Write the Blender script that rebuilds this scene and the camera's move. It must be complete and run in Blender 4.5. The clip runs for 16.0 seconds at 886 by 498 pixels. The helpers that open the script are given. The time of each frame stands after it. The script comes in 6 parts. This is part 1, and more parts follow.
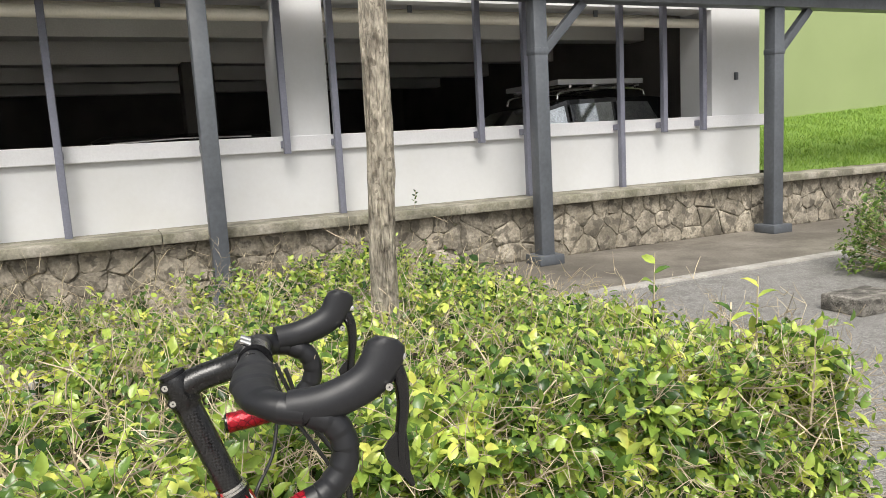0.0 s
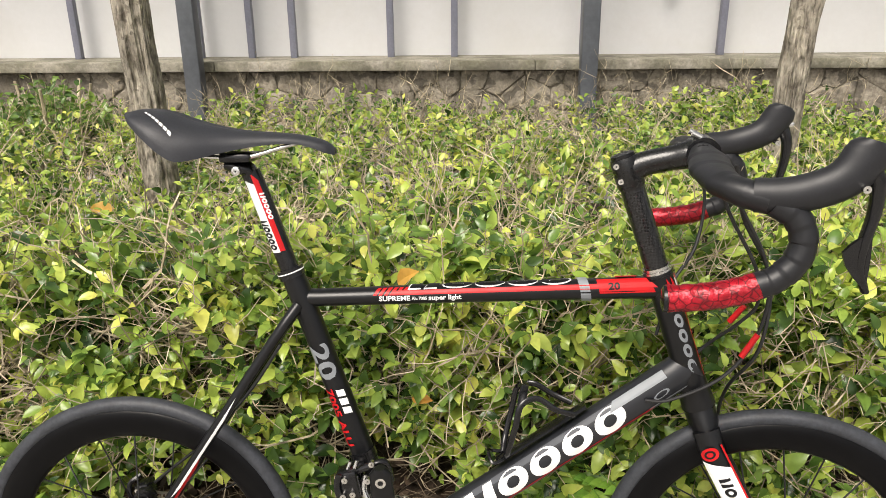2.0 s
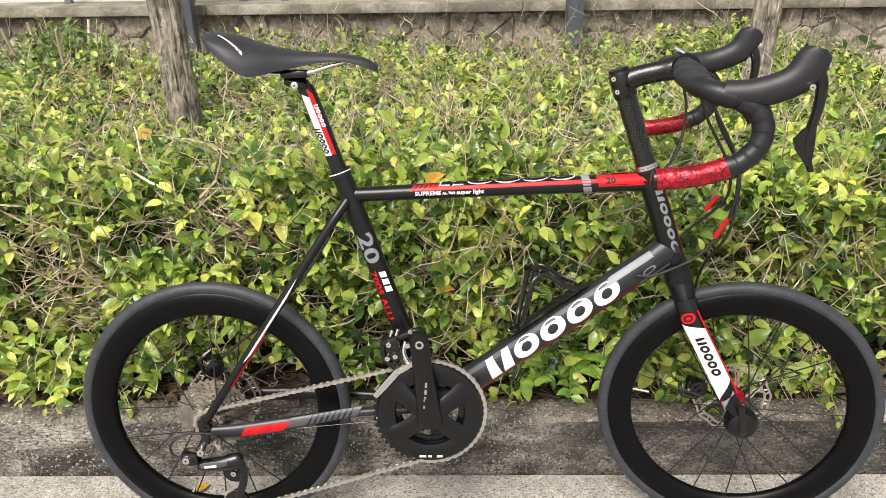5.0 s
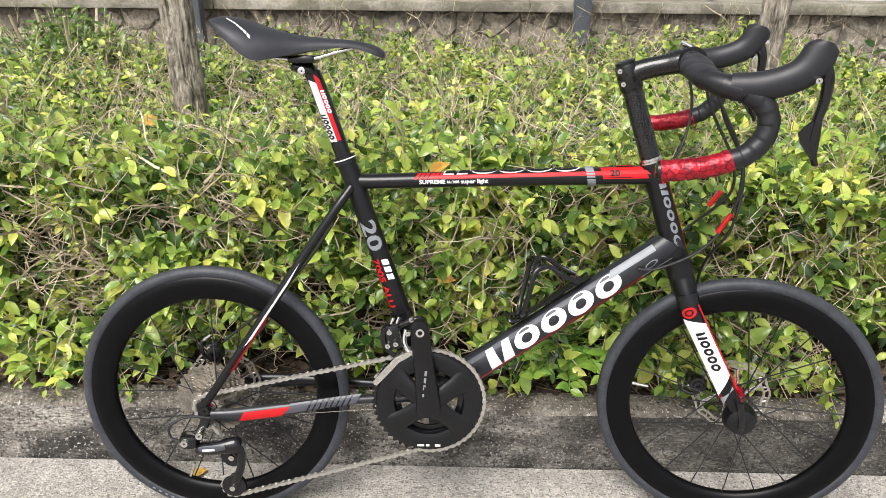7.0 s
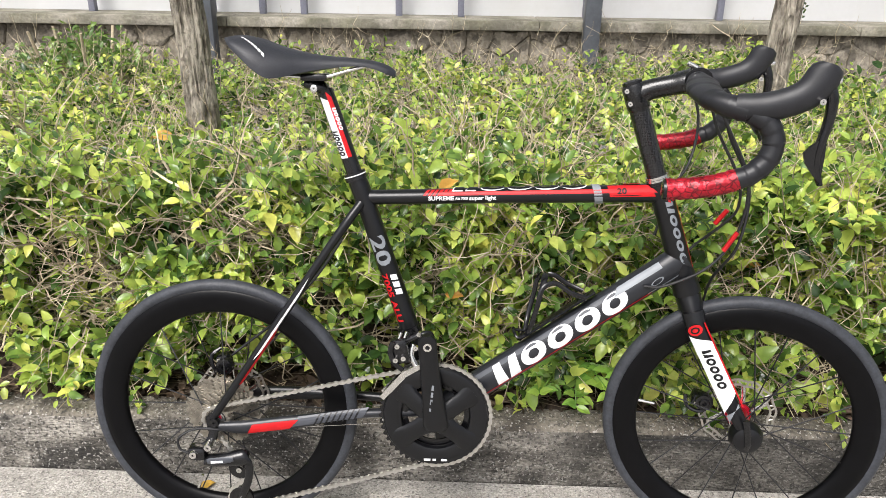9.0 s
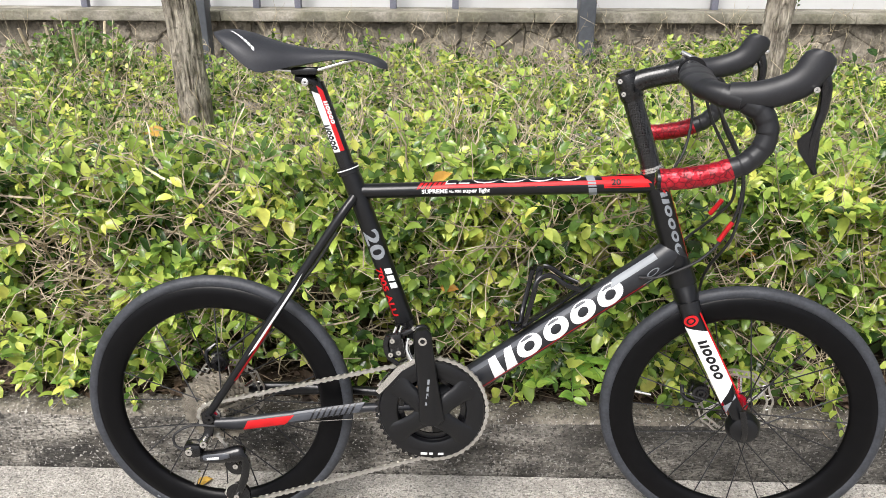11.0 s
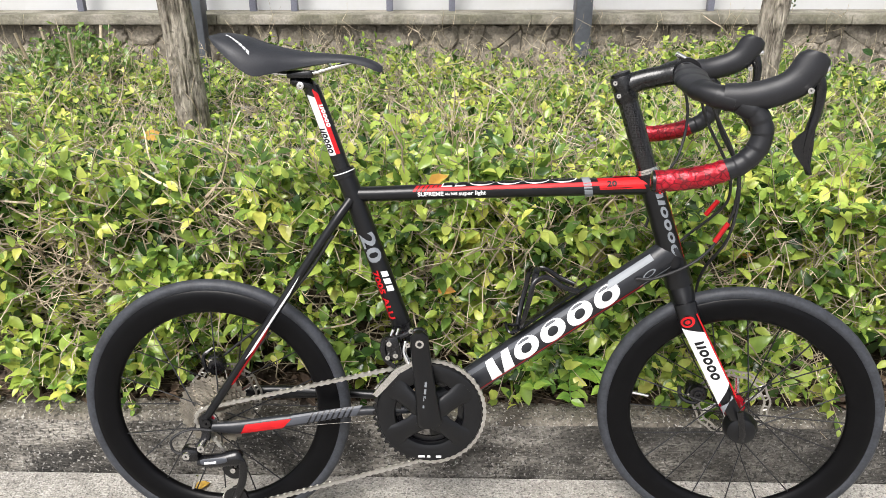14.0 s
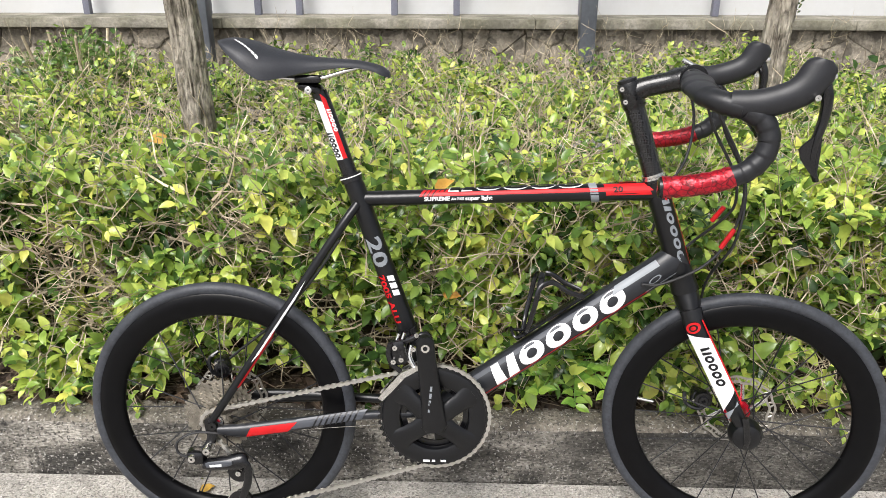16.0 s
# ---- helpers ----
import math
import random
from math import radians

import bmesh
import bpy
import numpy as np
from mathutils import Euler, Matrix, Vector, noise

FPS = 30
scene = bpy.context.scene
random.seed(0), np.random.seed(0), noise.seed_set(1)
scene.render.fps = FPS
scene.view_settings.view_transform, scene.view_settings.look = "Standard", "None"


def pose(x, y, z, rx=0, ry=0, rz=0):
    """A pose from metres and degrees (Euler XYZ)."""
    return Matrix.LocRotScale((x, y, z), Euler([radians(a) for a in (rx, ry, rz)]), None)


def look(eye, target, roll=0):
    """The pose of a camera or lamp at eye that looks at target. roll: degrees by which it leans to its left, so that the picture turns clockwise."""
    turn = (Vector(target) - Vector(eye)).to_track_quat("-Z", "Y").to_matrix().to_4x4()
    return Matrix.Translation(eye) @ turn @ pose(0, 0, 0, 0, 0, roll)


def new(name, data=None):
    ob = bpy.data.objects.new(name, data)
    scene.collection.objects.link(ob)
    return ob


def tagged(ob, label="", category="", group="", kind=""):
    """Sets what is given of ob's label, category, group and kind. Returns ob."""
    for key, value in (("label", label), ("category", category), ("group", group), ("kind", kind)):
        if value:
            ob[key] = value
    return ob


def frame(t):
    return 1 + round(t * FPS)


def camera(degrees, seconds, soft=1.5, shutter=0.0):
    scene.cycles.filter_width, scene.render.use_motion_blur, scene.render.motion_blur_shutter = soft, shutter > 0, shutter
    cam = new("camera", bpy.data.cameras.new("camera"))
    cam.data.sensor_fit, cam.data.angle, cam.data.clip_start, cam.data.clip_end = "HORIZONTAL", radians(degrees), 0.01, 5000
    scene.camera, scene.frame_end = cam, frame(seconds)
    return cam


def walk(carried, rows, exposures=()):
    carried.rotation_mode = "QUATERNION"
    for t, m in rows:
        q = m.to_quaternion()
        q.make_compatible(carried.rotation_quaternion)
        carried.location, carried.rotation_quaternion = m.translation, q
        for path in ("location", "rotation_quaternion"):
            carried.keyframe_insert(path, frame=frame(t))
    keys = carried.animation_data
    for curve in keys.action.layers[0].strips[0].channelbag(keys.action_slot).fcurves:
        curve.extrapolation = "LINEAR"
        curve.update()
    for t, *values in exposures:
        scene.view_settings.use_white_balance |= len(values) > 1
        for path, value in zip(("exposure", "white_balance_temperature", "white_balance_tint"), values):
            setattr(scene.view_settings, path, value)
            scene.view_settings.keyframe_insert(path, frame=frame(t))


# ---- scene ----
cam = camera(62.3, 16.0, soft=0.5)
# seconds, x, y, z, and turns about x, y, z
ROWS = [
    (0, 0.6750, -0.8526, 1.1298, 81.85, 3.23, -24.66),
    (0.5, 0.6039, -0.8592, 1.1185, 79.10, 2.08, -14.87),
    (1, 0.5682, -0.8780, 1.1069, 75.93, 1.75, -7.13),
    (1.5, 0.5365, -0.8880, 1.0869, 73.03, 1.24, -1.38),
    (2, 0.5152, -0.8916, 1.0738, 70.78, 0.57, 2.17),
    (2.5, 0.4903, -0.8800, 1.0669, 69.21, 0.04, 3.87),
    (3, 0.4108, -0.7532, 1.0723, 68.19, -0.02, 3.84),
    (3.5, 0.4410, -0.8630, 1.0564, 65.98, 3.20, 1.80),
    (4, 0.4941, -1.1132, 1.1051, 66.16, 2.89, 1.68),
    (4.2, 0.4742, -1.1116, 1.0879, 66.40, 2.20, 1.25),
    (6.5, 0.4405, -1.1348, 1.0563, 66.99, -0.31, 1.15),
    (7, 0.4478, -1.1283, 1.0488, 66.95, -0.44, 1.29),
    (7.5, 0.4441, -1.1389, 1.0557, 67.23, -0.53, 1.46),
    (8, 0.4464, -1.1394, 1.0543, 67.53, -0.60, 1.75),
    (8.5, 0.4450, -1.1464, 1.0571, 67.97, -0.73, 1.98),
    (9, 0.4481, -1.1429, 1.0533, 68.23, -0.69, 2.08),
    (11.5, 0.4548, -1.1363, 1.0497, 67.46, 0.07, 1.73),
    (12, 0.4536, -1.1355, 1.0473, 67.24, 0.20, 1.87),
    (12.5, 0.4538, -1.1393, 1.0491, 67.19, 0.11, 1.88),
    (13, 0.4524, -1.1404, 1.0541, 67.38, 0.09, 1.74),
    (13.5, 0.4563, -1.1367, 1.0523, 67.68, 0.08, 1.52),
    (14, 0.4582, -1.1366, 1.0521, 67.86, 0.15, 1.44),
    (14.5, 0.4572, -1.1406, 1.0526, 67.98, 0.14, 1.43),
    (15, 0.4548, -1.1404, 1.0523, 68.02, 0.09, 1.55),
    (15.5, 0.4556, -1.1396, 1.0517, 68.07, -0.03, 1.63),
    (16, 0.4521, -1.1390, 1.0548, 68.15, -0.07, 1.75),
]
# seconds, stops, kelvin, tint
EXPOSURES = [(0, 0.45, 6550, 10), (1, 0.44, 6800, 12), (2.5, 0.4, 6900, 12), (4.2, 0.47, 6900, 12), (6.5, 0.53, 6400, 13), (16, 0.53, 6350, 12)]
walk(cam, [(t, pose(*place)) for t, *place in ROWS], EXPOSURES)

# ---- light: bright overcast sky ----
world = bpy.data.worlds.new("sky")
scene.world = world
world.use_nodes = True
wn, wl = world.node_tree.nodes, world.node_tree.links
sky = wn.new("ShaderNodeTexSky")
sky.sky_type, sky.sun_disc = "NISHITA", False
sky.sun_elevation, sky.sun_rotation = radians(54), radians(202)
sky.air_density, sky.dust_density = 1.0, 4.0
pale = wn.new("ShaderNodeHueSaturation")
pale.inputs["Saturation"].default_value = 0.22
wl.new(sky.outputs[0], pale.inputs["Color"])
wl.new(pale.outputs[0], wn["Background"].inputs[0])
wn["Background"].inputs[1].default_value = 0.125
sun_data = bpy.data.lights.new("sun", "SUN")
sun_data.energy, sun_data.angle, sun_data.color = 3.0, radians(34), (1.0, 0.96, 0.89)
sun = new("sun", sun_data)
sun.matrix_world = look((-2.2, -5.4, 8.8), (0.3, 0.6, 0.0))


# ---- materials ----
def mat(name, base, rough=0.5, metal=0.0, vary=0.15, scale=8.0, bump=0.0, bump_scale=60.0, second=None, island=0.0, spec=0.5,
        coat=0.0, stain=None, stain_scale=1.5, stain_amount=0.5, rough_vary=0.08, stretch=None):
    """A surface with variation at two scales; second: a colour that large noise mixes in; stain: sharp-edged spots."""
    m = bpy.data.materials.new(name)
    m.use_nodes = True
    n, l = m.node_tree.nodes, m.node_tree.links
    b = n["Principled BSDF"]
    co = n.new("ShaderNodeTexCoord").outputs["Object"]
    if stretch:
        mapping = n.new("ShaderNodeMapping")
        mapping.inputs["Scale"].default_value = stretch
        l.new(co, mapping.inputs["Vector"])
        co = mapping.outputs[0]
    big = n.new("ShaderNodeTexNoise")
    big.inputs["Scale"].default_value, big.inputs["Detail"].default_value = scale, 5
    l.new(co, big.inputs["Vector"])
    fine = n.new("ShaderNodeTexNoise")
    fine.inputs["Scale"].default_value, fine.inputs["Detail"].default_value = bump_scale, 4
    l.new(co, fine.inputs["Vector"])
    col = n.new("ShaderNodeMix")
    col.data_type = "RGBA"
    other = second or tuple(c * (1 - vary) for c in base)
    col.inputs[6].default_value, col.inputs[7].default_value = (*base, 1), (*other, 1)
    ramp = n.new("ShaderNodeMapRange")
    ramp.inputs["From Min"].default_value, ramp.inputs["From Max"].default_value = 0.35, 0.65
    l.new(big.outputs[0], ramp.inputs["Value"])
    l.new(ramp.outputs[0], col.inputs[0])
    out = col.outputs[2]
    grain = n.new("ShaderNodeMix")
    grain.data_type, grain.blend_type = "RGBA", "MULTIPLY"
    g2 = n.new("ShaderNodeMapRange")
    g2.inputs["From Min"].default_value, g2.inputs["From Max"].default_value = 0.3, 0.7
    g2.inputs["To Min"].default_value, g2.inputs["To Max"].default_value = 1 - vary, 1 + vary * 0.4
    l.new(fine.outputs[0], g2.inputs["Value"])
    grain.inputs[0].default_value = 1.0
    l.new(out, grain.inputs[6])
    l.new(g2.outputs[0], grain.inputs[7])
    out = grain.outputs[2]
    if stain:
        sp = n.new("ShaderNodeTexNoise")
        sp.inputs["Scale"].default_value, sp.inputs["Detail"].default_value, sp.inputs["Roughness"].default_value = stain_scale, 8, 0.7
        l.new(co, sp.inputs["Vector"])
        sr = n.new("ShaderNodeMapRange")
        sr.inputs["From Min"].default_value, sr.inputs["From Max"].default_value = 0.46, 0.6
        sr.inputs["To Max"].default_value = stain_amount
        l.new(sp.outputs[0], sr.inputs["Value"])
        sm = n.new("ShaderNodeMix")
        sm.data_type = "RGBA"
        sm.inputs[7].default_value = (*stain, 1)
        l.new(sr.outputs[0], sm.inputs[0])
        l.new(out, sm.inputs[6])
        out = sm.outputs[2]
    if island:
        info = n.new("ShaderNodeObjectInfo")
        geo = n.new("ShaderNodeNewGeometry")
        add = n.new("ShaderNodeMath")
        add.operation = "ADD"
        l.new(info.outputs["Random"], add.inputs[0])
        l.new(geo.outputs["Random Per Island"], add.inputs[1])
        frac = n.new("ShaderNodeMath")
        frac.operation = "FRACT"
        l.new(add.outputs[0], frac.inputs[0])
        mr = n.new("ShaderNodeMapRange")
        mr.inputs["To Min"].default_value, mr.inputs["To Max"].default_value = 1 - island, 1 + island
        l.new(frac.outputs[0], mr.inputs["Value"])
        mm = n.new("ShaderNodeMix")
        mm.data_type, mm.blend_type = "RGBA", "MULTIPLY"
        mm.inputs[0].default_value = 1.0
        l.new(out, mm.inputs[6])
        l.new(mr.outputs[0], mm.inputs[7])
        out = mm.outputs[2]
    l.new(out, b.inputs["Base Color"])
    rr = n.new("ShaderNodeMapRange")
    rr.inputs["To Min"].default_value, rr.inputs["To Max"].default_value = max(rough - rough_vary, 0.03), min(rough + rough_vary, 1)
    l.new(big.outputs[0], rr.inputs["Value"])
    l.new(rr.outputs[0], b.inputs["Roughness"])
    b.inputs["Metallic"].default_value = metal
    b.inputs["Specular IOR Level"].default_value = spec
    b.inputs["Coat Weight"].default_value = coat
    if bump:
        bp = n.new("ShaderNodeBump")
        bp.inputs["Strength"].default_value, bp.inputs["Distance"].default_value = min(bump, 1.0), 0.01
        l.new(fine.outputs[0], bp.inputs["Height"])
        l.new(bp.outputs[0], b.inputs["Normal"])
    return m


def leaf_material(name, colours, gloss=0.45):
    """Leaf: colour picked per leaf, with pale veins' mottling, part of the light going through."""
    m = bpy.data.materials.new(name)
    m.use_nodes = True
    n, l = m.node_tree.nodes, m.node_tree.links
    b = n["Principled BSDF"]
    info, geo = n.new("ShaderNodeObjectInfo"), n.new("ShaderNodeNewGeometry")
    add, frac = n.new("ShaderNodeMath"), n.new("ShaderNodeMath")
    add.operation, frac.operation = "ADD", "FRACT"
    l.new(info.outputs["Random"], add.inputs[0])
    l.new(geo.outputs["Random Per Island"], add.inputs[1])
    l.new(add.outputs[0], frac.inputs[0])
    ramp = n.new("ShaderNodeValToRGB")
    e = ramp.color_ramp.elements
    while len(e) < len(colours):
        e.new(0.5)
    for i, (p, c) in enumerate(colours):
        e[i].position, e[i].color = p, (*c, 1)
    patch = n.new("ShaderNodeTexNoise")
    patch.inputs["Scale"].default_value, patch.inputs["Detail"].default_value = 7.0, 3
    l.new(geo.outputs["Position"], patch.inputs["Vector"])
    spread = n.new("ShaderNodeMapRange")
    spread.inputs["From Min"].default_value, spread.inputs["From Max"].default_value = 0.3, 0.7
    spread.inputs["To Min"].default_value, spread.inputs["To Max"].default_value = -0.3, 0.3
    l.new(patch.outputs[0], spread.inputs["Value"])
    both = n.new("ShaderNodeMath")
    both.operation, both.use_clamp = "MULTIPLY_ADD", False
    both.inputs[1].default_value = 0.95
    l.new(frac.outputs[0], both.inputs[0])
    l.new(spread.outputs[0], both.inputs[2])
    shift = n.new("ShaderNodeMath")
    shift.operation, shift.use_clamp = "ADD", True
    shift.inputs[1].default_value = 0.02
    l.new(both.outputs[0], shift.inputs[0])
    l.new(shift.outputs[0], ramp.inputs[0])
    tex = n.new("ShaderNodeTexNoise")
    tex.inputs["Scale"].default_value = 70
    l.new(n.new("ShaderNodeTexCoord").outputs["Object"], tex.inputs["Vector"])
    mr = n.new("ShaderNodeMapRange")
    mr.inputs["To Min"].default_value, mr.inputs["To Max"].default_value = 0.7, 1.3
    l.new(tex.outputs[0], mr.inputs["Value"])
    mix = n.new("ShaderNodeMix")
    mix.data_type, mix.blend_type = "RGBA", "MULTIPLY"
    mix.inputs[0].default_value = 1.0
    l.new(ramp.outputs[0], mix.inputs[6])
    l.new(mr.outputs[0], mix.inputs[7])
    l.new(mix.outputs[2], b.inputs["Base Color"])
    b.inputs["Roughness"].default_value = gloss
    b.inputs["Specular IOR Level"].default_value = 0.6
    tr = n.new("ShaderNodeBsdfTranslucent")
    l.new(mix.outputs[2], tr.inputs["Color"])
    sh = n.new("ShaderNodeMixShader")
    sh.inputs[0].default_value = 0.33
    l.new(b.outputs[0], sh.inputs[1])
    l.new(tr.outputs[0], sh.inputs[2])
    l.new(sh.outputs[0], n["Material Output"].inputs["Surface"])
    return m


def weave_material(name):
    """Glossy black carbon cloth: a fine diagonal checker."""
    m = mat(name, (0.005, 0.005, 0.0055), 0.27, coat=0.25, spec=0.45, vary=0.1, scale=40)
    n, l = m.node_tree.nodes, m.node_tree.links
    turn = n.new("ShaderNodeMapping")
    turn.inputs["Rotation"].default_value = (0.3, radians(45), 0.2)
    check = n.new("ShaderNodeTexChecker")
    check.inputs["Scale"].default_value = 330
    check.inputs["Color1"].default_value, check.inputs["Color2"].default_value = (0.003, 0.003, 0.0033, 1), (0.016, 0.016, 0.0175, 1)
    l.new(n.new("ShaderNodeTexCoord").outputs["Object"], turn.inputs["Vector"])
    l.new(turn.outputs[0], check.inputs["Vector"])
    l.new(check.outputs[0], n["Principled BSDF"].inputs["Base Color"])
    return m


def speckled(m, colour, scale, low, amount):
    """Adds small sharp grains of a second colour, as of exposed aggregate or lichen."""
    n, l = m.node_tree.nodes, m.node_tree.links
    b = n["Principled BSDF"]
    old = b.inputs["Base Color"].links[0].from_socket
    tex = n.new("ShaderNodeTexNoise")
    tex.inputs["Scale"].default_value, tex.inputs["Detail"].default_value = scale, 3
    l.new(n.new("ShaderNodeTexCoord").outputs["Object"], tex.inputs["Vector"])
    mr = n.new("ShaderNodeMapRange")
    mr.inputs["From Min"].default_value, mr.inputs["From Max"].default_value = low, low + 0.05
    mr.inputs["To Max"].default_value = amount
    l.new(tex.outputs[0], mr.inputs["Value"])
    mix = n.new("ShaderNodeMix")
    mix.data_type = "RGBA"
    mix.inputs[7].default_value = (*colour, 1)
    l.new(mr.outputs[0], mix.inputs[0])
    l.new(old, mix.inputs[6])
    l.new(mix.outputs[2], b.inputs["Base Color"])
    return m


def crackled(m, colour, scale, width):
    """Adds dark broken lines between irregular cells, as in foil tape."""
    n, l = m.node_tree.nodes, m.node_tree.links
    b = n["Principled BSDF"]
    old = b.inputs["Base Color"].links[0].from_socket
    cell = n.new("ShaderNodeTexVoronoi")
    cell.feature = "DISTANCE_TO_EDGE"
    cell.inputs["Scale"].default_value = scale
    l.new(n.new("ShaderNodeTexCoord").outputs["Object"], cell.inputs["Vector"])
    mr = n.new("ShaderNodeMapRange")
    mr.inputs["From Min"].default_value, mr.inputs["From Max"].default_value = 0.0, width
    mr.inputs["To Min"].default_value, mr.inputs["To Max"].default_value = 0.85, 0.0
    l.new(cell.outputs["Distance"], mr.inputs["Value"])
    mix = n.new("ShaderNodeMix")
    mix.data_type = "RGBA"
    mix.inputs[7].default_value = (*colour, 1)
    l.new(mr.outputs[0], mix.inputs[0])
    l.new(old, mix.inputs[6])
    l.new(mix.outputs[2], b.inputs["Base Color"])
    return m


